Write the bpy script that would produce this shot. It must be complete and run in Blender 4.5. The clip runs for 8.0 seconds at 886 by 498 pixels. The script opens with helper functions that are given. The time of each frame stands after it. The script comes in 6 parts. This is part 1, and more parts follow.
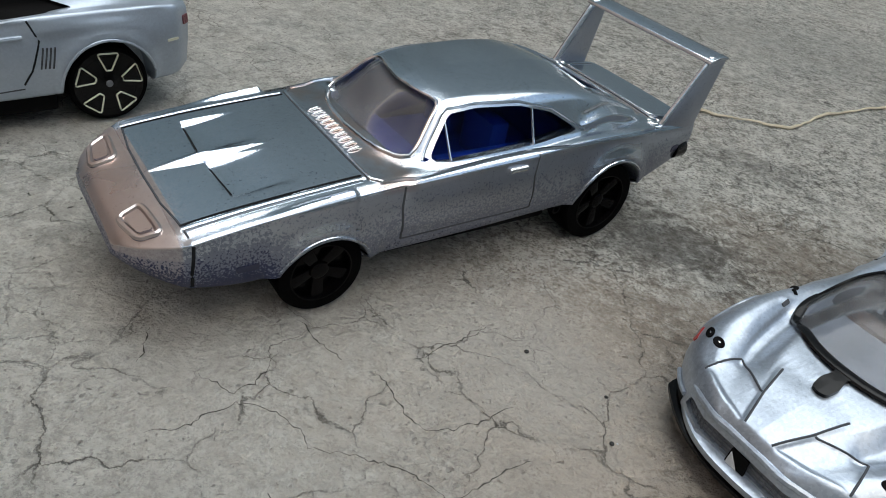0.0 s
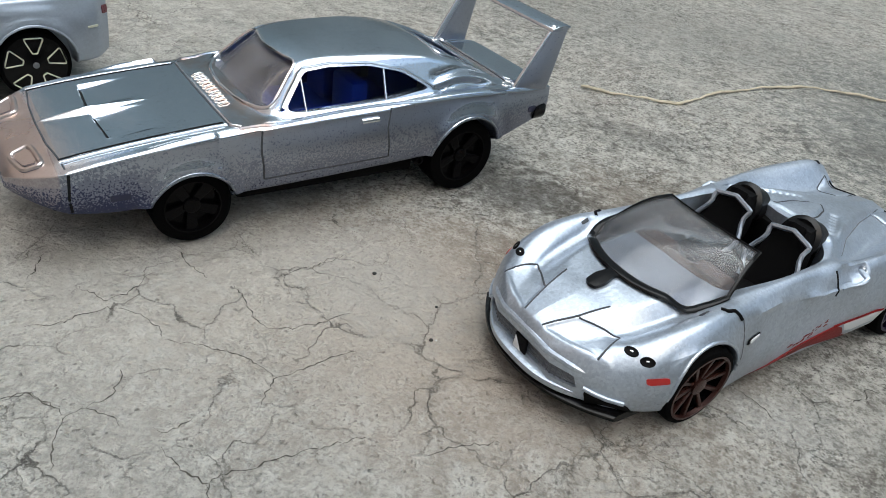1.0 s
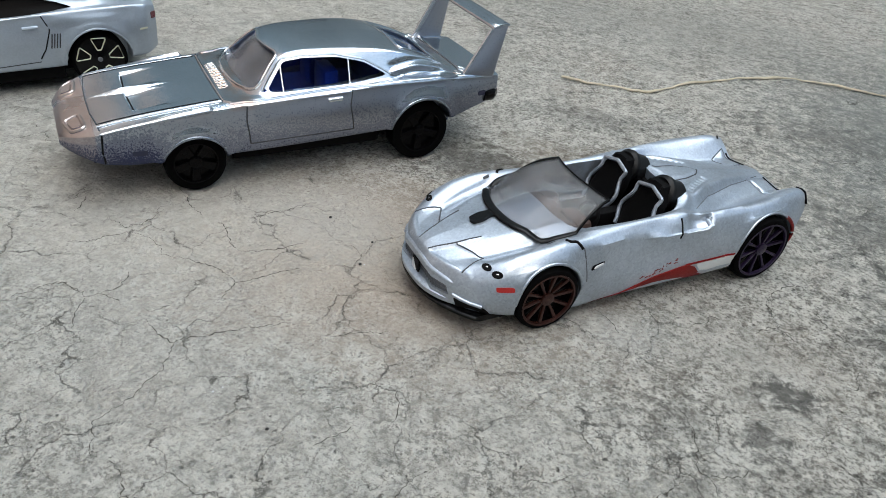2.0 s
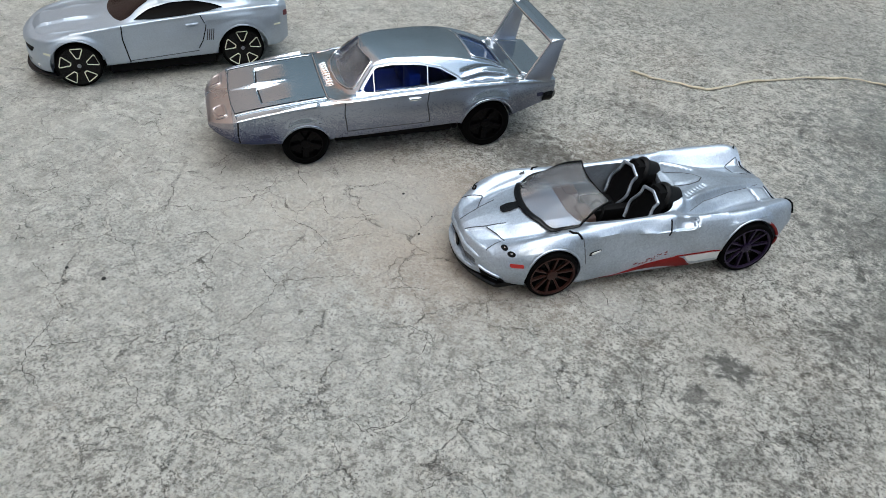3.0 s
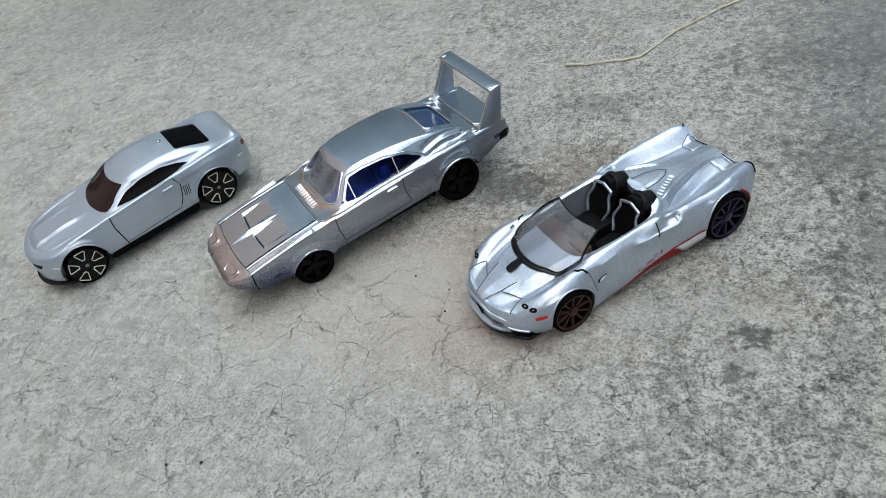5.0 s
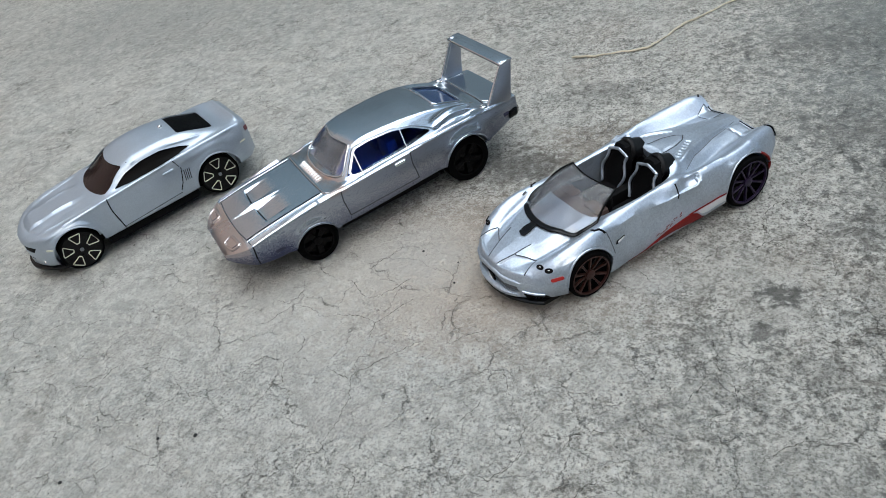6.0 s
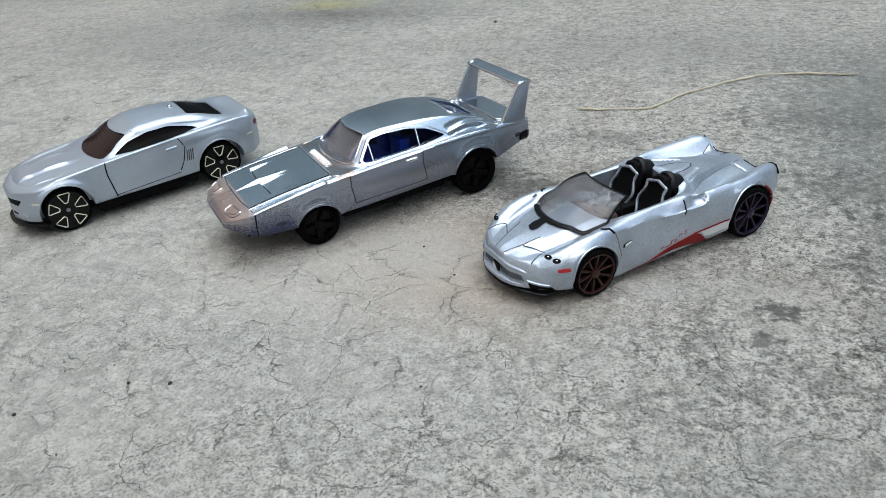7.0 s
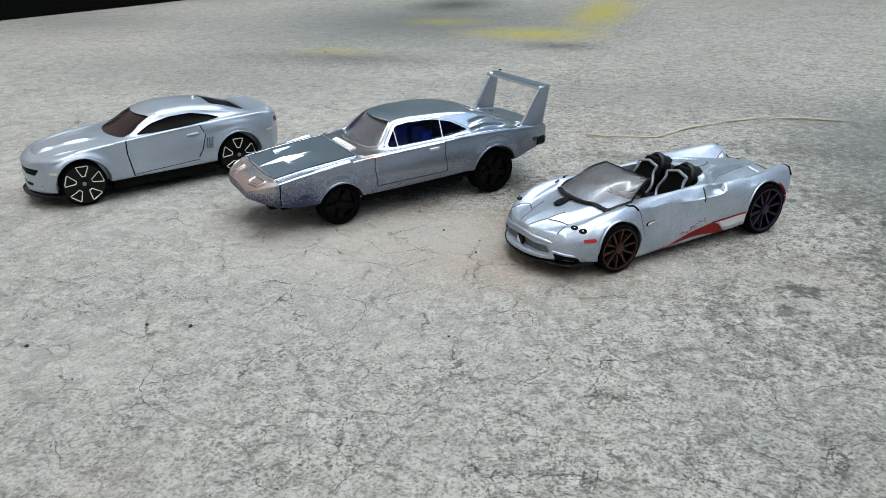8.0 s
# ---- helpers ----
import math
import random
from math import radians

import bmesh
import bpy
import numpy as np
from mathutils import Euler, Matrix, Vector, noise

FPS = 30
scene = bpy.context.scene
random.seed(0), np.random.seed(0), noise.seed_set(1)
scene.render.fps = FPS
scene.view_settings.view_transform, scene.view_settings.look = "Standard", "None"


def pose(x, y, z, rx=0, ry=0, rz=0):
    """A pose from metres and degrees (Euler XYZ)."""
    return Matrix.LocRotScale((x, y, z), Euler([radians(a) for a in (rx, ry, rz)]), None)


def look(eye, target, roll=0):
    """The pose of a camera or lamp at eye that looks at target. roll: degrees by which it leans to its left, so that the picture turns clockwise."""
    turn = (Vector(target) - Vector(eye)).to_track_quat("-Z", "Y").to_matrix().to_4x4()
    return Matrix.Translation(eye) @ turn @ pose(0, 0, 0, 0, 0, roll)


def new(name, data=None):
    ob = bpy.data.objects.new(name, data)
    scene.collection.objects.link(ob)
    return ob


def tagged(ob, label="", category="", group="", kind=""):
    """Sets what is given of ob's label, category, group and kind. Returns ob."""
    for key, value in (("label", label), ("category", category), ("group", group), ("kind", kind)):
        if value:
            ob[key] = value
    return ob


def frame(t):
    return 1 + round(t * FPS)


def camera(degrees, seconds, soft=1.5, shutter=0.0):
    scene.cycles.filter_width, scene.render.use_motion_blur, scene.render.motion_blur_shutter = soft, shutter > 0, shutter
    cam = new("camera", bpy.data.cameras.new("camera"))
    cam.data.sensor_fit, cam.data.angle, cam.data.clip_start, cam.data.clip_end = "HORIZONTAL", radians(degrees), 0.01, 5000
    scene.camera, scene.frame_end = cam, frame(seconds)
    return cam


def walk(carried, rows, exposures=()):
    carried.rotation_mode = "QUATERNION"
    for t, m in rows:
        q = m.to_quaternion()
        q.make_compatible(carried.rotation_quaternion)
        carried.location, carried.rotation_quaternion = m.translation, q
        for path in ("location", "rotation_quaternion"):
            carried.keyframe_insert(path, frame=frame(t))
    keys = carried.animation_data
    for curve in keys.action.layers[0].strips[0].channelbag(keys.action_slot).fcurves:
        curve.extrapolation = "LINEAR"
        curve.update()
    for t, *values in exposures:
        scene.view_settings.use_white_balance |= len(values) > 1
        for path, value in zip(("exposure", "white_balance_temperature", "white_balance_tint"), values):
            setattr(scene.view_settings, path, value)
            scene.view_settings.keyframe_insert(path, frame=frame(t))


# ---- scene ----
# The cars are die-cast toys at 1:64; their shapes and the path are given in full-size metres and scaled by S.
S = 1 / 64
cam = camera(61.05, 8.0, soft=0.9)
PATH = [
    (0, (0.210, -1.016, 3.838), (-0.716, 5.529, -0.668), 11.17),
    (0.5, (1.089, -1.604, 3.719), (0.186, 5.031, -0.658), 11.25),
    (1, (1.822, -1.855, 3.937), (0.750, 4.787, -0.391), 9.29),
    (1.5, (2.660, -2.432, 4.109), (1.263, 4.156, -0.209), 8.50),
    (1.7, (3.141, -2.687, 4.289), (1.519, 3.851, -0.027), 7.52),
    (2.8, (5.249, -4.217, 6.084), (2.404, 1.326, 1.065), 4.34),
    (3, (5.374, -4.244, 6.476), (2.386, 1.196, 1.429), 3.96),
    (3.5, (5.483, -3.981, 7.369), (2.455, 1.364, 2.244), -0.66),
    (4, (5.152, -3.881, 7.882), (2.245, 1.352, 2.575), -6.79),
    (4.5, (5.272, -3.867, 8.286), (2.441, 1.261, 2.837), -14.02),
    (4.7, (5.292, -3.915, 8.466), (2.417, 1.214, 3.042), -16.23),
    (5.8, (5.028, -4.305, 7.507), (2.040, 1.204, 2.534), -19.07),
    (6, (4.964, -4.612, 7.182), (2.037, 0.985, 2.271), -16.95),
    (6.5, (4.624, -5.317, 6.183), (1.903, 0.467, 1.373), -10.94),
    (7, (4.334, -5.812, 5.889), (1.822, 0.606, 1.828), -5.73),
    (7.5, (3.921, -6.496, 5.042), (1.545, 0.231, 1.423), -2.26),
    (8, (3.832, -6.858, 4.495), (1.504, 0.082, 1.267), -1.25),
]

EXPOSURES = [(0.0, 0.52, 6400, 6), (0.5, 0.82, 6400, 6), (1.5, 0.92, 6350, 6), (3.5, 0.9, 6150, 6), (4.5, 0.84, 6100, 5), (6.0, 0.85, 6100, 6), (6.5, 0.93, 6150, 6), (8.0, 1.03, 6150, 6)]
walk(cam, [(t, look(Vector(eye) * S, Vector(target) * S, roll)) for t, eye, target, roll in PATH], EXPOSURES)


# ---- light: an overcast sky over a small yard, with unseen walls added around ----
world = bpy.data.worlds.new("sky")
scene.world = world
world.use_nodes = True
wn = world.node_tree.nodes
sky = wn.new("ShaderNodeTexSky")
sky.sky_type, sky.sun_disc = "NISHITA", False
sky.sun_elevation, sky.sun_rotation = radians(60), radians(150)
sky.dust_density, sky.air_density = 3.0, 2.0
world.node_tree.links.new(sky.outputs[0], wn["Background"].inputs["Color"])
wn["Background"].inputs["Strength"].default_value = 0.10
sun_data = bpy.data.lights.new("sun", "SUN")
sun_data.energy, sun_data.angle, sun_data.color = 1.42, radians(55), (1.0, 0.985, 0.955)
sun = new("sun", sun_data)
sun.matrix_world = look((0.15, 1.05, 4.5), (0, 0, 0))

# ---- materials ----
def nodes_of(name):
    m = bpy.data.materials.new(name)
    m.use_nodes = True
    nt = m.node_tree
    return m, nt, nt.nodes["Principled BSDF"]


def put(nt, kind, inputs=()):
    n = nt.nodes.new(kind)
    for k, v in dict(inputs).items():
        if isinstance(v, bpy.types.NodeSocket):
            nt.links.new(v, n.inputs[k])
        else:
            n.inputs[k].default_value = v
    return n


def coords(nt, scale=64.0):
    """Object coordinates in full-size metres."""
    tc = nt.nodes.new("ShaderNodeTexCoord")
    return put(nt, "ShaderNodeMapping", {"Vector": tc.outputs["Object"], "Scale": (scale, scale, scale)}).outputs[0]


def noise_tex(nt, vec, scale, detail=4.0, rough=0.6, distortion=0.0):
    return put(nt, "ShaderNodeTexNoise", {"Vector": vec, "Scale": scale, "Detail": detail, "Roughness": rough, "Distortion": distortion}).outputs["Fac"]


def ramp(nt, fac, stops):
    n = nt.nodes.new("ShaderNodeValToRGB")
    nt.links.new(fac, n.inputs[0])
    e = n.color_ramp.elements
    while len(e) < len(stops):
        e.new(0.5)
    for el, (p, c) in zip(e, stops):
        el.position = p
        el.color = (c, c, c, 1) if isinstance(c, (int, float)) else (*c, 1)
    return n.outputs[0]


def mix(nt, fac, a, b, kind="MIX"):
    n = nt.nodes.new("ShaderNodeMix")
    n.data_type, n.blend_type, n.clamp_factor = "RGBA", kind, True
    for sock, v in ((n.inputs[0], fac), (n.inputs[6], a), (n.inputs[7], b)):
        if isinstance(v, bpy.types.NodeSocket):
            nt.links.new(v, sock)
        else:
            sock.default_value = v if isinstance(v, (int, float)) else (*v, 1)
    return n.outputs[2]


def math_node(nt, op, a, b=0.0, c=0.0):
    n = nt.nodes.new("ShaderNodeMath")
    n.operation = op
    for sock, v in zip(n.inputs, (a, b, c)):
        if isinstance(v, bpy.types.NodeSocket):
            nt.links.new(v, sock)
        else:
            sock.default_value = v
    return n.outputs[0]


def bump(nt, bsdf, height, strength=0.2, distance=0.0002):
    n = put(nt, "ShaderNodeBump", {"Height": height, "Strength": strength, "Distance": distance})
    nt.links.new(n.outputs[0], bsdf.inputs["Normal"])


def simple(name, col, rough=0.5, metal=0.0, vary=0.12, coat=0.0, relief=0.05, grain=9.0, spec=0.5):
    """Plain paint, plastic or metal with slight mottling, fine relief and uneven gloss."""
    m, nt, b = nodes_of(name)
    v = coords(nt)
    coarse, fine = noise_tex(nt, v, grain * 0.25), noise_tex(nt, v, grain * 6)
    dark = tuple(c * (1 - vary) for c in col)
    light = tuple(min(1, c * (1 + vary)) for c in col)
    nt.links.new(mix(nt, ramp(nt, coarse, [(0.3, 0.0), (0.7, 1.0)]), dark, light), b.inputs["Base Color"])
    nt.links.new(ramp(nt, fine, [(0.3, max(0.02, rough * 0.85)), (0.7, min(1, rough * 1.15))]), b.inputs["Roughness"])
    b.inputs["Metallic"].default_value = metal
    b.inputs["Specular IOR Level"].default_value = spec
    b.inputs["Coat Weight"].default_value = coat
    b.inputs["Coat Roughness"].default_value = 0.08
    bump(nt, b, fine, relief, 0.0001)
    return m


def silver_paint(name, col, rough, metal, patch, coat=0.35, lumps=1.0):
    """Silver paint with fine flake; patch: how much brushed, thin paint shows; lumps: how thickly it was laid on."""
    m, nt, b = nodes_of(name)
    v = coords(nt)
    coarse = noise_tex(nt, v, 1.6, 3, 0.55, 0.3)
    flake = ramp(nt, put(nt, "ShaderNodeTexVoronoi", {"Vector": v, "Scale": 48.0}).outputs["Color"], [(0.0, 0.0), (1.0, 1.0)])
    fine = noise_tex(nt, v, 30, 3)
    base = mix(nt, ramp(nt, coarse, [(0.35, 0.0), (0.7, 1.0)]), tuple(c * (1 - 0.5 * patch) for c in col), tuple(min(1, c * (1 + 0.35 * patch)) for c in col))
    base = mix(nt, 0.05 + 0.28 * patch * (lumps - 1.0) / 1.4, base, flake, "OVERLAY")
    nt.links.new(base, b.inputs["Base Color"])
    nt.links.new(ramp(nt, coarse, [(0.3, rough * 0.85), (0.7, min(1, rough * (1.1 + 0.5 * patch)))]), b.inputs["Roughness"])
    b.inputs["Metallic"].default_value = metal
    b.inputs["Coat Weight"].default_value = coat
    b.inputs["Coat Roughness"].default_value = 0.12
    streaks = noise_tex(nt, put(nt, "ShaderNodeMapping", {"Vector": v, "Scale": (5.0, 16.0, 9.0)}).outputs[0], 1.0, 4, 0.65, 0.6)
    bump(nt, b, math_node(nt, "ADD", math_node(nt, "ADD", fine, math_node(nt, "MULTIPLY", streaks, lumps)), math_node(nt, "MULTIPLY", coarse, 1.5 * lumps)), 0.03 + 0.13 * patch * (lumps - 1.0), 0.0003)
    return m


def stripped_metal(name):
    """Polished zinc with specks of blue paint left low on the flanks."""
    m, nt, b = nodes_of(name)
    v = coords(nt)
    sep = put(nt, "ShaderNodeSeparateXYZ", {"Vector": v})
    coarse, fine = noise_tex(nt, v, 2.5, 5), noise_tex(nt, v, 29, 5, 0.78)
    specks = noise_tex(nt, v, 62, 2, 0.6)
    # thin paint is left low on the flanks, most of it ahead of the front wheels
    low = ramp(nt, math_node(nt, "ADD", math_node(nt, "MULTIPLY", sep.outputs["Z"], -1.6), math_node(nt, "ADD", 1.42, math_node(nt, "MULTIPLY", coarse, 0.4))), [(0.0, 0.0), (1.0, 1.0)])
    nose = ramp(nt, math_node(nt, "MULTIPLY", sep.outputs["X"], 0.34), [(0.58, 0.0), (0.66, 0.5)])
    tail = ramp(nt, math_node(nt, "MULTIPLY", sep.outputs["X"], -0.34), [(0.3, 0.0), (0.7, 0.28)])
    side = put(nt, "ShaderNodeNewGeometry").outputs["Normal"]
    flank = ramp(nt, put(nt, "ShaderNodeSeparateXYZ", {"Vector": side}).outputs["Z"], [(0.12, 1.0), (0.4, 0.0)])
    amount = math_node(nt, "MULTIPLY", low, math_node(nt, "ADD", 0.52, math_node(nt, "ADD", nose, tail)))
    amount = math_node(nt, "MULTIPLY", amount, flank)
    blue = ramp(nt, math_node(nt, "ADD", math_node(nt, "MULTIPLY", amount, 0.62), math_node(nt, "SUBTRACT", specks, 0.62)), [(0.20, 0.0), (0.30, 1.0)])
    dull = ramp(nt, math_node(nt, "ADD", math_node(nt, "MULTIPLY", amount, 0.62), math_node(nt, "SUBTRACT", noise_tex(nt, v, 46, 3, 0.7), 0.62)), [(-0.03, 0.0), (0.07, 0.85)])
    metal_col = mix(nt, ramp(nt, fine, [(0.3, 0.0), (0.7, 1.0)]), (0.62, 0.67, 0.73), (0.74, 0.79, 0.85))
    metal_col = mix(nt, dull, metal_col, (0.12, 0.13, 0.195))
    # the nose cap is tinted warmer and made duller
    cap = math_node(nt, "MULTIPLY", ramp(nt, math_node(nt, "MULTIPLY", sep.outputs["X"], 0.34), [(0.836, 0.0), (0.842, 1.0)]), ramp(nt, coarse, [(0.30, 0.55), (0.65, 0.85)]))
    metal_col = mix(nt, cap, metal_col, (0.66, 0.53, 0.47))
    # the cowl below the windscreen is tinted warm in patches
    along = math_node(nt, "MULTIPLY", sep.outputs["X"], 0.34)
    cowl_tint = math_node(nt, "MULTIPLY", math_node(nt, "MULTIPLY", ramp(nt, along, [(0.235, 0.0), (0.26, 1.0)]), ramp(nt, along, [(0.335, 1.0), (0.358, 0.0)])), ramp(nt, coarse, [(0.36, 0.15), (0.58, 0.85)]))
    cowl_tint = math_node(nt, "MULTIPLY", cowl_tint, ramp(nt, sep.outputs["Z"], [(0.97, 0.0), (1.02, 1.0)]))
    metal_col = mix(nt, cowl_tint, metal_col, (0.62, 0.46, 0.39))
    # faces turned sideways are tinted darker and bluer, painting in their dimmer reflections
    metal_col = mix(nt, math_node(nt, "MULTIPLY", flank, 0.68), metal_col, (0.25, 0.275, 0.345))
    nt.links.new(mix(nt, blue, metal_col, (0.022, 0.03, 0.085)), b.inputs["Base Color"])
    nt.links.new(math_node(nt, "SUBTRACT", 1.0, math_node(nt, "MULTIPLY", blue, 0.8)), b.inputs["Metallic"])
    nt.links.new(math_node(nt, "ADD", ramp(nt, coarse, [(0.3, 0.12), (0.7, 0.19)]), math_node(nt, "ADD", math_node(nt, "MULTIPLY", flank, 0.20), math_node(nt, "MULTIPLY", cap, 0.20))), b.inputs["Roughness"])
    bump(nt, b, math_node(nt, "ADD", fine, math_node(nt, "MULTIPLY", blue, 1.5)), 0.10, 0.0002)
    return m


def glass(name, col, ior=1.45, haze=0.0, rough=0.05):
    """Thin clear plastic glazing: tinted see-through with a glossy face."""
    m, nt, b = nodes_of(name)
    v = coords(nt)
    clear = put(nt, "ShaderNodeBsdfTransparent", {"Color": (*col, 1)})
    gloss = put(nt, "ShaderNodeBsdfGlossy", {"Color": (1, 1, 1, 1), "Roughness": ramp(nt, noise_tex(nt, v, 6), [(0.3, rough), (0.7, rough * 2.5)])})
    face = put(nt, "ShaderNodeFresnel", {"IOR": ior})
    both_ways = put(nt, "ShaderNodeMixShader", {0: face.outputs[0], 1: clear.outputs[0], 2: gloss.outputs[0]})
    if haze:
        # patchy grey haze: scuffs, with pale reflections painted in
        scuffs_and_sheen = ramp(nt, noise_tex(nt, v, 2.0, 5, 0.6, 0.8), [(0.36, haze * 0.35), (0.66, haze)])
        dull = put(nt, "ShaderNodeBsdfDiffuse", {"Color": (0.5, 0.5, 0.52, 1)})
        both_ways = put(nt, "ShaderNodeMixShader", {0: scuffs_and_sheen, 1: both_ways.outputs[0], 2: dull.outputs[0]})
    nt.links.new(both_ways.outputs[0], nt.nodes["Material Output"].inputs["Surface"])
    nt.nodes.remove(b)
    return m


M_SILVER = silver_paint("silver_paint", (0.375, 0.43, 0.50), 0.33, 0.55, 0.12, 0.40)
M_BRUSHED = silver_paint("hand_brushed_silver_paint", (0.42, 0.475, 0.55), 0.34, 0.72, 0.30, 0.12, 2.4)
M_METAL = stripped_metal("polished_stripped_metal")
M_BLACK = simple("black_plastic", (0.003, 0.003, 0.0034), 0.6, spec=0.08)
M_GLOSS = simple("gloss_black_plastic", (0.0035, 0.0035, 0.004), 0.2, spec=0.2)
M_TYRE = simple("black_wheel_plastic", (0.0025, 0.0025, 0.0027), 0.8, relief=0.1, spec=0.03)
M_RIM = simple("black_rim_plastic", (0.0022, 0.0022, 0.0026), 0.16, spec=0.09)
M_BRONZE = simple("dark_bronze_wheel", (0.040, 0.015, 0.012), 0.3, 0.4)
M_VIOLET = simple("dark_violet_wheel", (0.019, 0.011, 0.036), 0.3, 0.4)
M_PRINT = simple("pale_printed_foil", (0.68, 0.69, 0.55), 0.35, 0.2)
M_CHROME = simple("bright_worn_metal", (0.80, 0.81, 0.83), 0.18, 1.0)
M_BLUE = simple("blue_interior_plastic", (0.012, 0.045, 0.32), 0.35)
M_DASH = simple("dark_brown_plastic", (0.075, 0.050, 0.042), 0.6, relief=0.01, spec=0.2)
M_RED = simple("worn_red_paint", (0.16, 0.007, 0.007), 0.45, vary=0.35, relief=0.2, spec=0.2)
M_LAMP = simple("orange_red_marker", (0.33, 0.016, 0.014), 0.35)
M_TAIL = simple("dull_red_lamp", (0.12, 0.03, 0.04), 0.3)
M_WHITE = simple("white_undercoat", (0.66, 0.68, 0.70), 0.4)
M_SEAM = simple("dark_gap_or_shade_line", (0.012, 0.013, 0.015), 0.7, spec=0.1)
M_FAINT = simple("grey_gap_or_shade_line", (0.06, 0.065, 0.075), 0.6, spec=0.2)
M_HOOP = simple("black_moulded_plastic", (0.004, 0.004, 0.0045), 0.38, spec=0.3)
M_HAIR = simple("thin_panel_or_shade_line", (0.13, 0.14, 0.16), 0.5, 0.3)
M_DULLBLUE = simple("dull_blue_lens", (0.02, 0.024, 0.06), 0.4)
M_GREY = simple("grey_mesh", (0.20, 0.21, 0.23), 0.5, 0.6)
G_CLEAR = glass("smoky_scuffed_plastic", (0.86, 0.86, 0.87), 1.26, 0.07, 0.08)
G_DARK = simple("dark_tinted_glazing", (0.002, 0.002, 0.0022), 0.3, spec=0.03)
G_BROWN = simple("brown_tinted_glazing", (0.016, 0.009, 0.008), 0.2, spec=0.16)
G_BLUE = glass("pale_blue_glazing", (0.88, 0.90, 0.93), 1.32, 0.12)
G_REAR = simple("dark_blue_glazing", (0.022, 0.042, 0.095), 0.12, spec=0.6)
G_SIDE = glass("clear_side_glazing", (0.66, 0.73, 0.82), 1.08)
M_THREAD = simple("straw_fibre", (0.50, 0.45, 0.34), 0.7, vary=0.25)


# ---- mesh helpers ----
def finish(bm, sharp=35.0, scale=S):
    """Scale to the toy's size, smooth the faces and keep hard edges hard."""
    bmesh.ops.scale(bm, vec=(scale,) * 3, verts=bm.verts)
    for f in bm.faces:
        f.smooth = True
    for e in bm.edges:
        if len(e.link_faces) == 2 and e.calc_face_angle(0) > radians(sharp):
            e.smooth = False


def part(name, bm, material, parent=None, label="", sharp=35.0):
    finish(bm, sharp)
    me = bpy.data.meshes.new(name)
    bm.to_mesh(me)
    bm.free()
    me.materials.append(material)
    ob = new(name, me)
    if parent is not None:
        ob.parent = parent
    return tagged(ob, label)


def pchip(keys):
    """A smooth curve through a few (x, value) keys that never overshoots them."""
    keys = sorted(keys)
    xs, ys = np.array([k[0] for k in keys], float), np.array([k[1] for k in keys], float)
    h, d = np.diff(xs), np.diff(ys) / np.diff(xs)
    m = np.zeros(len(xs))
    for i in range(1, len(xs) - 1):
        if d[i - 1] * d[i] > 0:
            w1, w2 = 2 * h[i] + h[i - 1], h[i] + 2 * h[i - 1]
            m[i] = (w1 + w2) / (w1 / d[i - 1] + w2 / d[i])
    m[0], m[-1] = d[0], d[-1]

    def at(x):
        x = min(max(x, xs[0]), xs[-1])
        i = min(max(int(np.searchsorted(xs, x)) - 1, 0), len(h) - 1)
        s = (x - xs[i]) / h[i]
        return (ys[i] * (1 + 2 * s) * (1 - s) ** 2 + m[i] * h[i] * s * (1 - s) ** 2
                + ys[i + 1] * s * s * (3 - 2 * s) + m[i + 1] * h[i] * s * s * (s - 1))
    return at


def rounded(points, steps=5):
    """A half section whose corners (y, z, roundness) are rounded off; ends stay."""
    out = [points[0][:2]]
    for a, b, c in zip(points, points[1:], points[2:]):
        pa, pb, pc, f = np.array(a[:2]), np.array(b[:2]), np.array(c[:2]), b[2]
        p, q = pb + (pa - pb) * f, pb + (pc - pb) * f
        for k in range(steps + 1):
            s = k / steps
            out.append(tuple((1 - s) ** 2 * p + 2 * s * (1 - s) * pb + s * s * q))
    out.append(points[-1][:2])
    return out


def stations(*stops):
    """Places along a body: (x, step) pairs, each step holding up to the next x."""
    out = []
    for (a, d), (b, _) in zip(stops, stops[1:]):
        n = max(1, round((b - a) / d))
        out += [a + (b - a) * k / n for k in range(n)]
    return out + [stops[-1][0]]


def divided(points, fine, steps=5):
    """The rounded half section with its straight runs cut into equal pieces."""
    out = []
    for i, (a, b) in enumerate(zip(points, points[1:])):
        k = i // (steps + 1) if i % (steps + 1) == 0 else None
        n = fine[k] if k is not None and k < len(fine) else 1
        for j in range(n):
            out.append((a[0] + (b[0] - a[0]) * j / n, a[1] + (b[1] - a[1]) * j / n))
    return out + [points[-1]]


def ease(a, b, v):
    """0 before a, 1 past b, smooth between (a may lie above b)."""
    t = np.clip((v - a) / (b - a), 0, 1)
    return t * t * (3 - 2 * t)


def away(u, v, way):
    """Distance of each point from a bent line, and how far along the line it lies (0 to 1)."""
    best, at, run = np.full(u.shape, 1e9), np.zeros(u.shape), 0.0
    total = sum(math.dist(a, b) for a, b in zip(way, way[1:]))
    for a, b in zip(way, way[1:]):
        l = math.dist(a, b)
        s = np.clip(((u - a[0]) * (b[0] - a[0]) + (v - a[1]) * (b[1] - a[1])) / (l * l), 0, 1)
        d = np.hypot(u - a[0] - s * (b[0] - a[0]), v - a[1] - s * (b[1] - a[1]))
        near = d < best
        best, at = np.where(near, d, best), np.where(near, (run + s * l) / total, at)
        run += l
    return best, at


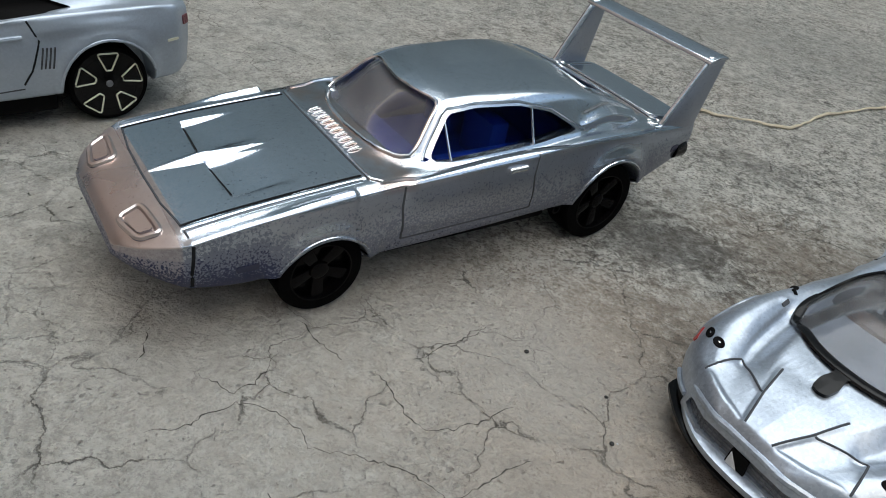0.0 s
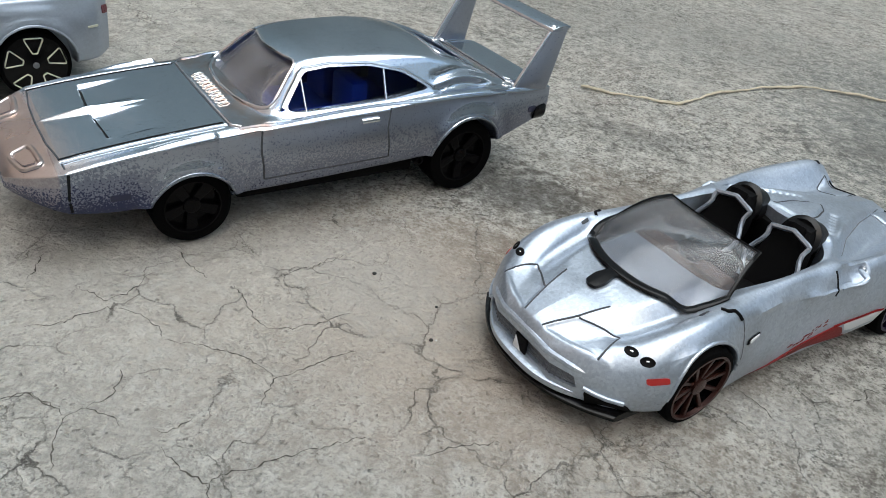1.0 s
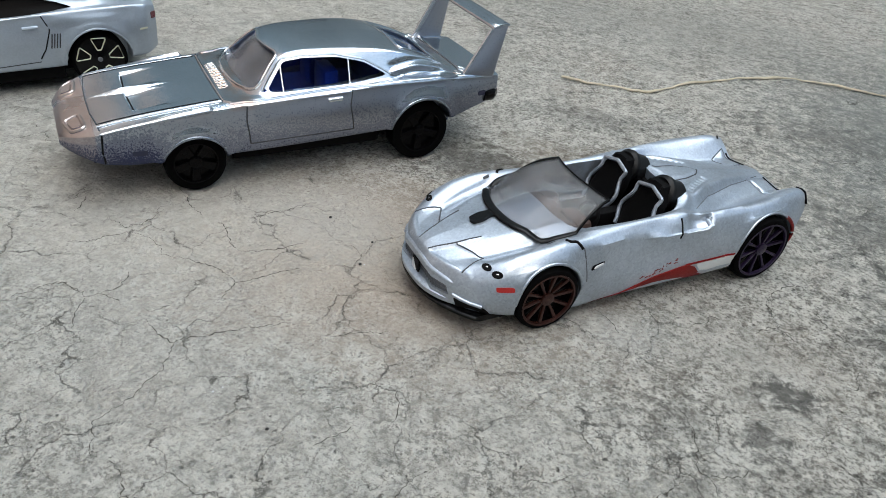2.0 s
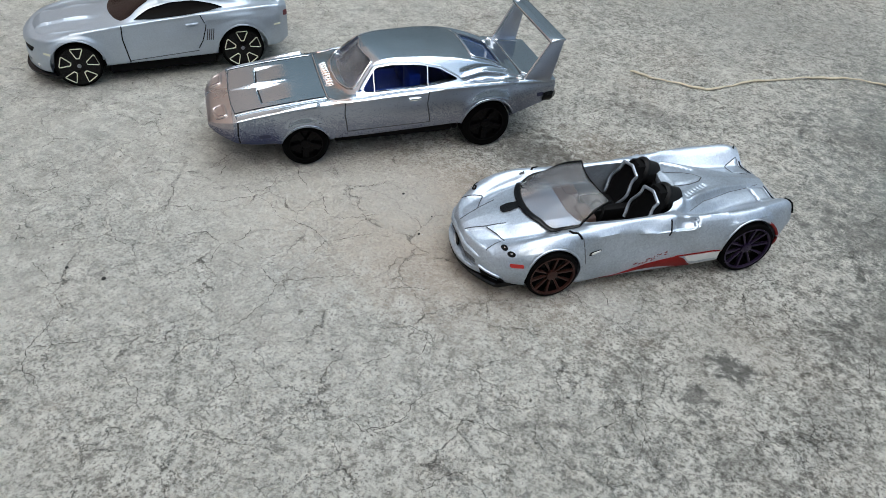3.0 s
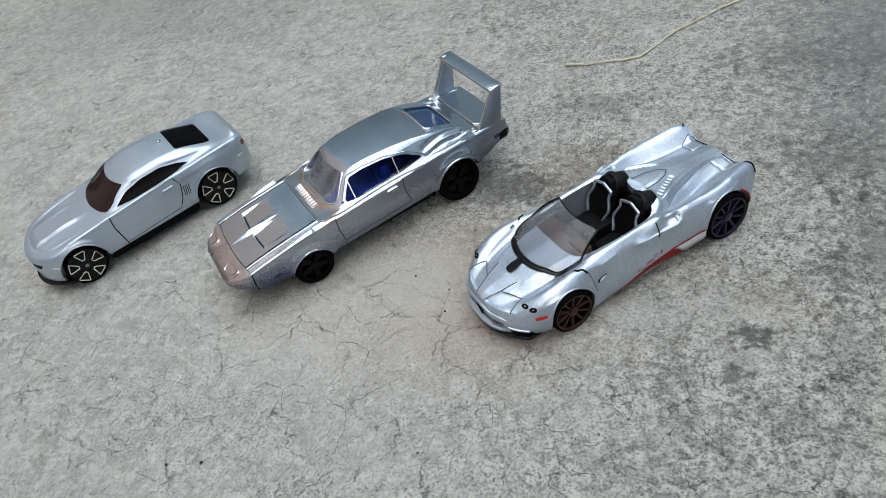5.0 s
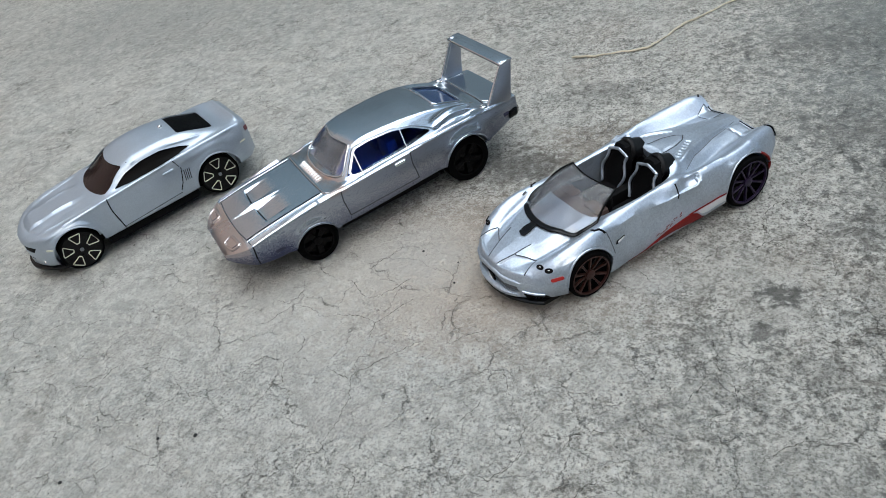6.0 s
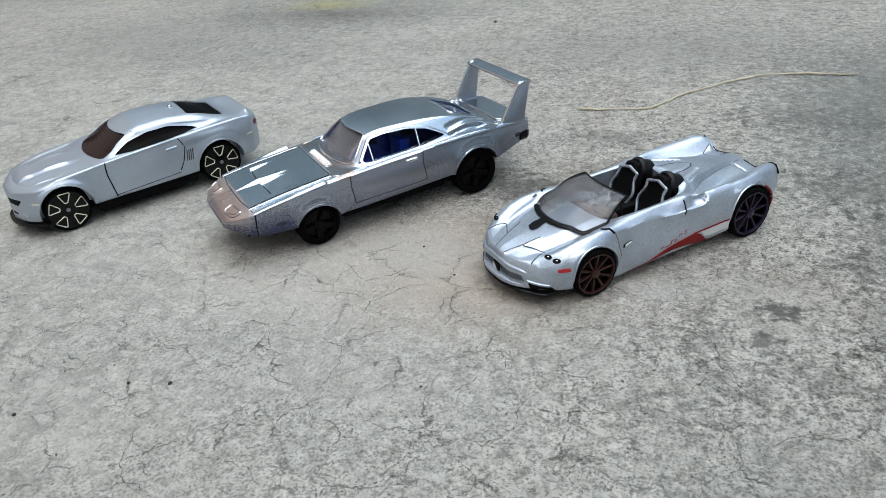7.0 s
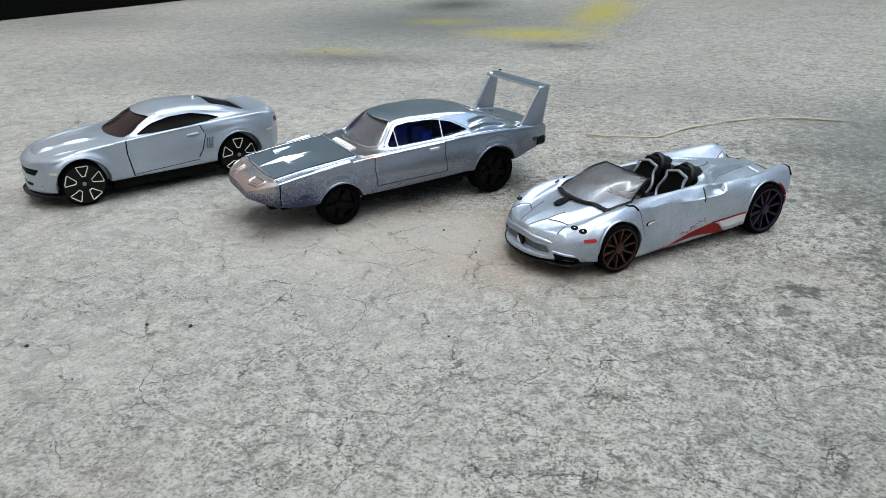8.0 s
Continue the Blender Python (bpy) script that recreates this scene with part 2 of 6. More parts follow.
def fold(u, v, way, width, height, fade=0.15):
    """A rounded ridge (or, with a negative height, a furrow) along a bent line."""
    d, s = away(u, v, way)
    ends = ease(-0.001, fade, s) * ease(1.001, 1 - fade, s) if fade else 1.0
    return height * np.exp(-(d / width) ** 2) * ends


def within(u, v, corners):
    """How far each point lies inside a convex outline (negative outside)."""
    mid = np.mean(np.array(corners), axis=0)
    d = np.full(u.shape, 1e9)
    for a, b in zip(corners, corners[1:] + corners[:1]):
        nx, ny = b[1] - a[1], a[0] - b[0]
        l = math.hypot(nx, ny)
        if (mid[0] - a[0]) * nx + (mid[1] - a[1]) * ny < 0:
            l = -l
        d = np.minimum(d, ((u - a[0]) * nx + (v - a[1]) * ny) / l)
    return d


class Shell:
    """A car's closed body, lofted along x from half sections, and its surface for placing details."""

    def __init__(self, xs, section, fine=(), relief=None):
        """fine: how far each straight run of the section is divided; relief(x, y, z, up) raises the skin along its normal."""
        self.xs = np.array(xs)
        half = np.array([divided(rounded(section(x)), fine) for x in self.xs])
        if relief:
            t = np.gradient(half, axis=1)
            t /= np.maximum(1e-9, np.linalg.norm(t, axis=2, keepdims=True))
            out = np.stack([t[:, :, 1], -t[:, :, 0]], axis=2)
            out[:, 0], out[:, -1] = (0, -1), (0, 1)
            x = np.repeat(self.xs[:, None], half.shape[1], axis=1)
            half = half + out * relief(x, half[:, :, 0], half[:, :, 1], out[:, :, 1])[:, :, None]
            half[:, 0, 0] = half[:, -1, 0] = 0
        self.half = list(half)

    def at(self, x):
        i = min(float(np.interp(x, self.xs, np.arange(len(self.xs)))), len(self.xs) - 1.001)
        k = int(i)
        return self.half[k] * (1 - i + k) + self.half[k + 1] * (i - k)

    def top(self, x, y):
        s = self.at(x)
        w = int(np.argmax(s[:, 0]))
        up = s[w:][::-1]
        return float(np.interp(abs(y), np.maximum.accumulate(up[:, 0]), up[:, 1]))

    def side(self, x, z):
        s = self.at(x)
        zs = np.maximum.accumulate(s[1:, 1])
        return float(np.interp(z, zs, s[1:, 0]))

    def front(self, y, z, xa, xb):
        """The x between xa (high) and xb (low) at which the top falls to z."""
        xs = np.linspace(xa, xb, 160)
        t = np.array([self.top(x, y) for x in xs])
        below = np.nonzero(t <= z)[0]
        return float(xs[below[0]]) if len(below) else float(xb)

    def nose(self, y, z, x0=1.4):
        """The foremost x at which the body is as wide as y at the height z."""
        xs = np.linspace(self.xs[-1], x0, 120)
        for x in xs:
            s = self.at(x)
            if s[0, 1] <= z <= s[:, 1].max() and self.side(x, z) >= abs(y) and self.top(x, y) >= z:
                return float(x)
        return float(x0)

    def bmesh(self):
        bm = bmesh.new()
        rings = []
        for x, s in zip(self.xs, self.half):
            ring = [bm.verts.new((x, y, z)) for y, z in s]
            ring += [bm.verts.new((x, -y, z)) for y, z in s[-2:0:-1]]
            rings.append(ring)
        n = len(rings[0])
        for a, b in zip(rings, rings[1:]):
            for k in range(n):
                bm.faces.new((a[k], b[k], b[(k + 1) % n], a[(k + 1) % n]))
        bm.faces.new(rings[0])
        bm.faces.new(rings[-1][::-1])
        bmesh.ops.recalc_face_normals(bm, faces=bm.faces)
        return bm


def carve(bm, cutters):
    """The solid bm less the given solids, cut one after another."""
    def temp(b):
        me = bpy.data.meshes.new("temp")
        b.to_mesh(me)
        b.free()
        return new("temp", me)

    def gone(o):
        old = o.data
        bpy.data.objects.remove(o)
        bpy.data.meshes.remove(old)
    ob = temp(bm)
    for c in cutters:
        for solver in ("EXACT", "FAST"):
            tool = temp(c.copy())
            m = ob.modifiers.new("cut", "BOOLEAN")
            m.operation, m.object, m.solver = "DIFFERENCE", tool, solver
            me = bpy.data.meshes.new_from_object(ob.evaluated_get(bpy.context.evaluated_depsgraph_get()))
            ob.modifiers.clear()
            gone(tool)
            if len(me.vertices) > 0.75 * len(ob.data.vertices):
                old, ob.data = ob.data, me
                bpy.data.meshes.remove(old)
                break
            bpy.data.meshes.remove(me)
        c.free()
    out = bmesh.new()
    out.from_mesh(ob.data)
    gone(ob)
    bmesh.ops.remove_doubles(out, verts=out.verts, dist=1e-4)
    return out


def prism(outline, axis, a, b):
    """A solid: an outline in the other two axes, drawn out along axis from a to b."""
    bm = bmesh.new()
    def at(p, h):
        q = list(p)
        q.insert("xyz".index(axis), h)
        return q
    lo, hi = [bm.verts.new(at(p, a)) for p in outline], [bm.verts.new(at(p, b)) for p in outline]
    bm.faces.new(lo)
    bm.faces.new(hi)
    for k in range(len(lo)):
        bm.faces.new((lo[k], lo[(k + 1) % len(lo)], hi[(k + 1) % len(lo)], hi[k]))
    bmesh.ops.recalc_face_normals(bm, faces=bm.faces)
    return bm


def smooth_outline(points, f=0.25, steps=4):
    """A closed outline with rounded corners."""
    out, n = [], len(points)
    for k in range(n):
        pa, pb, pc = (np.array(points[(k + d) % n], float) for d in (-1, 0, 1))
        p, q = pb + (pa - pb) * f, pb + (pc - pb) * f
        for j in range(steps + 1):
            s = j / steps
            out.append(tuple((1 - s) ** 2 * p + 2 * s * (1 - s) * pb + s * s * q))
    return out


def tube(points, r, sides=8, closed=False, flat=1.0):
    """A rod of radius r along a line of points (flat squeezes it upright)."""
    bm = bmesh.new()
    pts = [Vector(p) for p in points]
    n = len(pts)
    rings = []
    for i, p in enumerate(pts):
        a = pts[(i - 1) % n] if closed or i else p
        b = pts[(i + 1) % n] if closed or i < n - 1 else p
        t = (b - a).normalized()
        up = Vector((0, 0, 1)) if abs(t.z) < 0.95 else Vector((1, 0, 0))
        u = t.cross(up).normalized()
        w = u.cross(t)
        rr = r(i / max(1, n - 1)) if callable(r) else r
        rings.append([bm.verts.new(p + rr * (math.cos(k * math.tau / sides) * u + flat * math.sin(k * math.tau / sides) * w)) for k in range(sides)])
    for i in range(n if closed else n - 1):
        a, b = rings[i], rings[(i + 1) % n]
        for k in range(sides):
            bm.faces.new((a[k], a[(k + 1) % sides], b[(k + 1) % sides], b[k]))
    if not closed:
        bm.faces.new(rings[0][::-1])
        bm.faces.new(rings[-1])
    bmesh.ops.recalc_face_normals(bm, faces=bm.faces)
    return bm


def block(x0, x1, y0, y1, z0, z1, bevel=0.0, segments=2):
    bm = bmesh.new()
    bmesh.ops.create_cube(bm, size=1)
    for v in bm.verts:
        v.co = Vector(((x0 + x1) / 2 + v.co.x * (x1 - x0), (y0 + y1) / 2 + v.co.y * (y1 - y0), (z0 + z1) / 2 + v.co.z * (z1 - z0)))
    if bevel:
        bmesh.ops.bevel(bm, geom=bm.edges[:], offset=bevel, segments=segments, profile=0.5, affect="EDGES")
    return bm


def lathe(profile, sides=48):
    """A solid of revolution round the y axis from (radius, y) points."""
    bm = bmesh.new()
    rings = []
    for r, y in profile:
        if r < 1e-6:
            rings.append([bm.verts.new((0, y, 0))])
        else:
            rings.append([bm.verts.new((r * math.cos(k * math.tau / sides), y, r * math.sin(k * math.tau / sides))) for k in range(sides)])
    for a, b in zip(rings, rings[1:]):
        for k in range(sides):
            c = (k + 1) % sides
            if len(a) == 1 and len(b) > 1:
                bm.faces.new((a[0], b[c], b[k]))
            elif len(b) == 1 and len(a) > 1:
                bm.faces.new((a[k], a[c], b[0]))
            elif len(a) > 1:
                bm.faces.new((a[k], a[c], b[c], b[k]))
    bmesh.ops.recalc_face_normals(bm, faces=bm.faces)
    return bm


def sheet(rows, thick):
    """A thin solid from a grid of points, thickened along its normals."""
    bm = bmesh.new()
    grid = [[bm.verts.new(p) for p in row] for row in rows]
    for a, b in zip(grid, grid[1:]):
        for k in range(len(a) - 1):
            bm.faces.new((a[k], a[k + 1], b[k + 1], b[k]))
    bmesh.ops.recalc_face_normals(bm, faces=bm.faces)
    bmesh.ops.solidify(bm, geom=bm.faces[:], thickness=thick)
    bmesh.ops.recalc_face_normals(bm, faces=bm.faces)
    return bm


def plate(outline, lift, thick=0.02):
    """A thin raised piece that follows a surface: outline in two axes, lift(p) gives the 3D point and the normal."""
    bm = bmesh.new()
    lo, hi = [], []
    mid = np.mean(np.array(outline), axis=0)
    for p in outline:
        q, n = lift(p)
        hi.append(bm.verts.new(Vector(q) + Vector(n) * thick))
        lo.append(bm.verts.new(Vector(q) - Vector(n) * thick))
    q, n = lift(mid)
    c1, c0 = bm.verts.new(Vector(q) + Vector(n) * thick), bm.verts.new(Vector(q) - Vector(n) * thick)
    for k in range(len(lo)):
        j = (k + 1) % len(lo)
        bm.faces.new((hi[k], hi[j], c1))
        bm.faces.new((lo[j], lo[k], c0))
        bm.faces.new((lo[k], lo[j], hi[j], hi[k]))
    bmesh.ops.recalc_face_normals(bm, faces=bm.faces)
    return bm


def join(*bms):
    out = bmesh.new()
    for b in bms:
        me = bpy.data.meshes.new("temp")
        b.to_mesh(me)
        b.free()
        out.from_mesh(me)
        bpy.data.meshes.remove(me)
    return out


def moved(bm, m):
    bmesh.ops.transform(bm, matrix=m, verts=bm.verts)
    return bm


def well(x, r, z, y0=0.58, y1=1.4):
    """A wheel well's cutting drum on the left side."""
    drum = lathe([(0, y0), (r, y0), (r, y1), (0, y1)], 40)
    return moved(drum, pose(x, 0, z))


def wheel(parent, x, z, r, side, width, face, kind, rim_mat):
    """One wheel: tyre, rim and hub; its outer face lies at y = face on the given side."""
    w = new("wheel")
    w.parent = parent
    w.matrix_basis = pose(x * S, side * face * S, z * S, 0, 0, 0 if side > 0 else 180)
    b = 0.035
    edge = {"five_window": 0.89, "ten_spoke": 0.86}.get(kind, 0.72)
    tyre = lathe([(r * (edge - 0.02), -0.01), (r * edge, 0.0), (r - b, 0.0), (r - 0.3 * b, -0.3 * b), (r, -b), (r, -width + b), (r - b, -width), (r * 0.2, -width), (r * 0.2, -0.09), (r * (edge - 0.02), -0.09)], 56)
    part("tyre", tyre, M_TYRE, w)
    ri = r * (0.86 if kind == "ten_spoke" else 0.72)
    barrel = lathe([(ri, -0.005), (ri * 0.97, -0.005), (ri * 0.93, -0.08), (0, -0.085), (0, -0.10), (ri, -0.10)], 56)
    part("rim", barrel, M_RIM if kind == "ten_spoke" else rim_mat, w)
    if kind == "five_window":
        disc = lathe([(r * 0.90, -0.03), (r * 0.88, -0.008), (ri * 0.9, -0.010), (ri * 0.3, -0.02), (ri * 0.22, -0.012), (0, -0.01), (0, -0.05), (r * 0.90, -0.05)], 56)
        part("disc", disc, M_GLOSS, w)
        for k in range(5):
            a0 = k * math.tau / 5 + 1.6
            corners = [(r * 0.36, -0.20), (r * 0.36, 0.20), (r * 0.83, 0.33), (r * 0.83, -0.33)]
            pts = []
            for rr, da in smooth_outline(corners, 0.12, 3):
                pts.append((rr * math.cos(a0 + da), -0.004, rr * math.sin(a0 + da)))
            part("window_outline", tube(pts, 0.009, 6, True), M_PRINT, w, "pale outlined wheel cut-out")
        part("hub", lathe([(0.035, -0.02), (0.035, 0.0), (0.02, 0.008), (0, 0.008)], 20), M_GREY, w)
    elif kind == "five_spoke":
        for k in range(5):
            sp = block(ri * 0.12, ri * 0.95, -0.055, -0.012, -0.05, 0.05, 0.012)
            for v in sp.verts:
                v.co.y -= 0.04 * (1 - v.co.x / ri)
                v.co.z *= 0.7 + 0.5 * v.co.x / ri
            part("spoke", moved(sp, pose(0, 0, 0, 0, k * 72 + 15, 0)), M_RIM, w)
        part("lip", lathe([(ri, -0.03), (ri, 0.004), (ri * 0.95, 0.004), (ri * 0.92, -0.03)], 56), M_RIM, w)
        part("hub", lathe([(0.075, -0.07), (0.075, -0.03), (0.05, -0.02), (0, -0.02)], 24), M_RIM, w)
    else:
        for k in range(10):
            sp = block(ri * 0.14, ri * 0.97, -0.05, -0.012, -0.013, 0.013, 0.005)
            for v in sp.verts:
                v.co.y -= 0.03 * (1 - v.co.x / ri)
                v.co.z *= 0.8 + 0.6 * v.co.x / ri
            part("spoke", moved(sp, pose(0, 0, 0, 0, k * 36 + 9, 0)), rim_mat, w)
        part("lip", lathe([(ri, -0.03), (ri, 0.003), (ri * 0.94, 0.003), (ri * 0.92, -0.03)], 56), rim_mat, w)
        part("hub", lathe([(0.07, -0.05), (0.07, -0.015), (0.045, -0.008), (0, -0.008)], 24), rim_mat, w)
    return w


def axle(parent, x, z, half):
    part("axle", moved(lathe([(0, -half), (0.03, -half), (0.03, half), (0, half)], 12), pose(x, 0, z)), M_GREY, parent)


def car(name, label, place, yaw, group="toy cars on the concrete"):
    root = new(name)
    root.empty_display_size = 0.01
    root.matrix_world = pose(place[0] * S, place[1] * S, 0, 0, 0, yaw)
    return tagged(root, label, "toy car", group)


def normal_top(sh, x, y, d=0.02):
    gx = (sh.top(x + d, y) - sh.top(x - d, y)) / (2 * d)
    gy = (sh.top(x, y + d) - sh.top(x, y - d)) / (2 * d)
    return Vector((-gx, -gy, 1)).normalized()


def on_top(sh, sink=0.0):
    def lift(p):
        n = normal_top(sh, p[0], p[1])
        return Vector((p[0], p[1], sh.top(p[0], p[1]))) - n * sink, n
    return lift


def on_nose(sh, sink=0.0):
    """Outlines in (y, z) on the front end."""
    def lift(p):
        x, d = sh.nose(p[0], p[1]), 0.03
        gy, gz = (sh.nose(p[0] + d, p[1]) - sh.nose(p[0] - d, p[1])) / (2 * d), (sh.nose(p[0], p[1] + d) - sh.nose(p[0], p[1] - d)) / (2 * d)
        n = Vector((1, -gy, -gz)).normalized()
        return Vector((x, p[0], p[1])) - n * sink, n
    return lift


def on_side(sh, sign=1, sink=0.0):
    def lift(p):
        y = sh.side(p[0], p[1])
        d = 0.02
        gx, gz = (sh.side(p[0] + d, p[1]) - sh.side(p[0] - d, p[1])) / (2 * d), (sh.side(p[0], p[1] + d) - sh.side(p[0], p[1] - d)) / (2 * d)
        n = Vector((-gx, 1, -gz)).normalized()
        q = Vector((p[0], y, p[1])) - n * sink
        return Vector((q.x, sign * q.y, q.z)), Vector((n.x, sign * n.y, n.z))
    return lift


def line(points, count=14):
    """Points spread evenly along a bent line of 2D corners."""
    p = np.array(points, float)
    d = np.r_[0, np.cumsum(np.hypot(*np.diff(p, axis=0).T))]
    s = np.linspace(0, d[-1], count)
    return [(float(np.interp(v, d, p[:, 0])), float(np.interp(v, d, p[:, 1]))) for v in s]


def seam_top(sh, points, r=0.012, count=16):
    f = on_top(sh)
    return [f(p) for p in line(points, count)], r


def seam_side(sh, points, r=0.012, count=14, sign=1):
    f = on_side(sh, sign)
    return [f(p) for p in line(points, count)], r


def groove(seam):
    """The cutting rod of a panel gap."""
    return tube([q for q, n in seam[0]], seam[1], 6)


def gap_or_shade_fill(seam, parent, material=None):
    """Dark line in a panel gap, or shade painted along a step or crease."""
    part("gap_or_shade_line", tube([q - n * 0.35 * seam[1] for q, n in seam[0]], seam[1] * 0.85, 6), material or M_SEAM, parent)


def flip(bm):
    """The mirror image on the car's other side."""
    b2 = bm.copy()
    bmesh.ops.scale(b2, vec=(1, -1, 1), verts=b2.verts)
    bmesh.ops.reverse_faces(b2, faces=b2.faces)
    return b2


def side_pane(sh, outline, sink, sign, thick=0.02):
    """A window pane that follows the tumblehome, inside the opening."""
    return plate(outline, on_side(sh, sign, sink), thick)


# ---- the setting: a concrete yard, with unseen walls added to shape reflections ----
def concrete():
    m, nt, b = nodes_of("cracked_concrete")
    v = coords(nt)
    warp = put(nt, "ShaderNodeTexNoise", {"Vector": v, "Scale": 2.2, "Detail": 2.0, "Roughness": 0.5}).outputs["Color"]
    bent = put(nt, "ShaderNodeVectorMath", {0: v, 1: mix(nt, 1.0, warp, (0.5, 0.5, 0.5), "MULTIPLY")}).outputs[0]
    jitter = put(nt, "ShaderNodeTexNoise", {"Vector": v, "Scale": 7.0, "Detail": 5.0, "Roughness": 0.75}).outputs["Color"]
    jagged = put(nt, "ShaderNodeVectorMath", {0: bent, 1: mix(nt, 1.0, jitter, (0.16, 0.16, 0.16), "MULTIPLY")}).outputs[0]
    blotch, cloud = noise_tex(nt, v, 0.35, 5, 0.62), noise_tex(nt, v, 1.7, 6, 0.66, 0.6)
    grit, sand = noise_tex(nt, v, 7, 6, 0.72, 0.4), noise_tex(nt, v, 26, 4, 0.7)
    flake = noise_tex(nt, v, 4.2, 8, 0.78, 0.5)
    tone = noise_tex(nt, v, 0.7, 3, 0.6, 0.3)
    col = mix(nt, ramp(nt, blotch, [(0.34, 0.0), (0.66, 1.0)]), (0.43, 0.422, 0.382), (0.52, 0.508, 0.46))
    col = mix(nt, ramp(nt, tone, [(0.45, 0.0), (0.65, 0.55)]), col, (0.445, 0.46, 0.425))
    col = mix(nt, ramp(nt, tone, [(0.30, 0.35), (0.45, 0.0)]), col, (0.49, 0.43, 0.37))
    # worn, gritty areas against smoother ones
    rough_area = ramp(nt, noise_tex(nt, v, 0.55, 4, 0.6, 0.5), [(0.34, 0.55), (0.54, 1.0)])
    # the slab is worn rough to the east and still has its smooth skin to the west
    east = math_node(nt, "ADD", math_node(nt, "MULTIPLY", put(nt, "ShaderNodeSeparateXYZ", {"Vector": bent}).outputs["X"], 0.14), math_node(nt, "ADD", 0.45, math_node(nt, "MULTIPLY", blotch, 0.5)))
    rough_area = math_node(nt, "MULTIPLY", rough_area, ramp(nt, east, [(0.15, 0.40), (0.75, 1.0)]))
    col = mix(nt, ramp(nt, east, [(0.15, 0.35), (0.70, 0.0)]), col, (0.52, 0.52, 0.49))
    col = mix(nt, ramp(nt, cloud, [(0.48, 0.0), (0.60, 0.70)]), col, (0.63, 0.62, 0.57))
    col = mix(nt, ramp(nt, cloud, [(0.30, 0.45), (0.45, 0.0)]), col, (0.27, 0.262, 0.235))
    # thin skin left in pale flakes, grey mortar between them
    col = mix(nt, ramp(nt, flake, [(0.51, 0.0), (0.56, 0.65)]), col, (0.69, 0.68, 0.63))
    col = mix(nt, math_node(nt, "MULTIPLY", ramp(nt, flake, [(0.38, 0.60), (0.46, 0.0)]), rough_area), col, (0.25, 0.243, 0.22))
    col = mix(nt, math_node(nt, "MULTIPLY", ramp(nt, grit, [(0.38, 0.80), (0.47, 0.0)]), rough_area), col, (0.16, 0.153, 0.135))
    col = mix(nt, math_node(nt, "MULTIPLY", ramp(nt, grit, [(0.54, 0.0), (0.62, 0.70)]), rough_area), col, (0.73, 0.72, 0.67))
    col = mix(nt, math_node(nt, "MULTIPLY", ramp(nt, sand, [(0.39, 0.76), (0.49, 0.0)]), rough_area), col, (0.15, 0.142, 0.124))
    col = mix(nt, math_node(nt, "MULTIPLY", ramp(nt, sand, [(0.53, 0.0), (0.62, 0.50)]), rough_area), col, (0.72, 0.71, 0.66))
    # small pits
    shaken = put(nt, "ShaderNodeVectorMath", {0: v, 1: mix(nt, 1.0, put(nt, "ShaderNodeTexNoise", {"Vector": v, "Scale": 14.0, "Detail": 2.0}).outputs["Color"], (0.10, 0.10, 0.10), "MULTIPLY")}).outputs[0]
    pits = put(nt, "ShaderNodeTexVoronoi", {"Vector": shaken, "Scale": 8.0})
    pit = math_node(nt, "MULTIPLY", ramp(nt, pits.outputs["Distance"], [(0.06, 1.0), (0.15, 0.0)]), ramp(nt, pits.outputs["Color"], [(0.60, 0.0), (0.64, 1.0)]))
    specks = put(nt, "ShaderNodeTexVoronoi", {"Vector": shaken, "Scale": 17.0})
    pit = math_node(nt, "MAXIMUM", pit, math_node(nt, "MULTIPLY", ramp(nt, specks.outputs["Distance"], [(0.10, 0.85), (0.24, 0.0)]), math_node(nt, "MULTIPLY", ramp(nt, specks.outputs["Color"], [(0.50, 0.0), (0.58, 1.0)]), rough_area)))
    col = mix(nt, math_node(nt, "MULTIPLY", pit, 0.85), col, (0.055, 0.052, 0.046))
    # stains, old paint and broad toned areas where they lie on the slab
    for x, y, rx, ry, depth, tint, ragged in SLAB_MARKS:
        d = put(nt, "ShaderNodeMapping", {"Vector": bent, "Location": ((-x - 0.25) / rx, (-y - 0.25) / ry, 0), "Scale": (1 / rx, 1 / ry, 0)})
        far = put(nt, "ShaderNodeVectorMath", {0: d.outputs[0]})
        far.operation = "LENGTH"
        edge = math_node(nt, "ADD", far.outputs["Value"], math_node(nt, "MULTIPLY", math_node(nt, "SUBTRACT", math_node(nt, "ADD", math_node(nt, "MULTIPLY", grit, 0.6), math_node(nt, "MULTIPLY", flake, 0.4)), 0.5), ragged * 1.3))
        col = mix(nt, ramp(nt, edge, [(0.35 if ragged > 1 else 0.1, depth), (1.0, 0.0)]), col, tint)
    # faint hairline cracks between the open ones
    net = put(nt, "ShaderNodeTexVoronoi", {"Vector": jagged, "Scale": 1.35})
    net.feature = "DISTANCE_TO_EDGE"
    patchy = ramp(nt, noise_tex(nt, v, 1.1, 5, 0.7), [(0.42, 0.0), (0.58, 0.9)])
    cracks = math_node(nt, "MULTIPLY", ramp(nt, net.outputs["Distance"], [(0.0024, 1.0), (0.0105, 0.0)]), patchy)
    small = put(nt, "ShaderNodeTexVoronoi", {"Vector": jagged, "Scale": 3.1})
    small.feature = "DISTANCE_TO_EDGE"
    dense = ramp(nt, noise_tex(nt, v, 0.8, 4, 0.6), [(0.50, 0.0), (0.64, 0.6)])
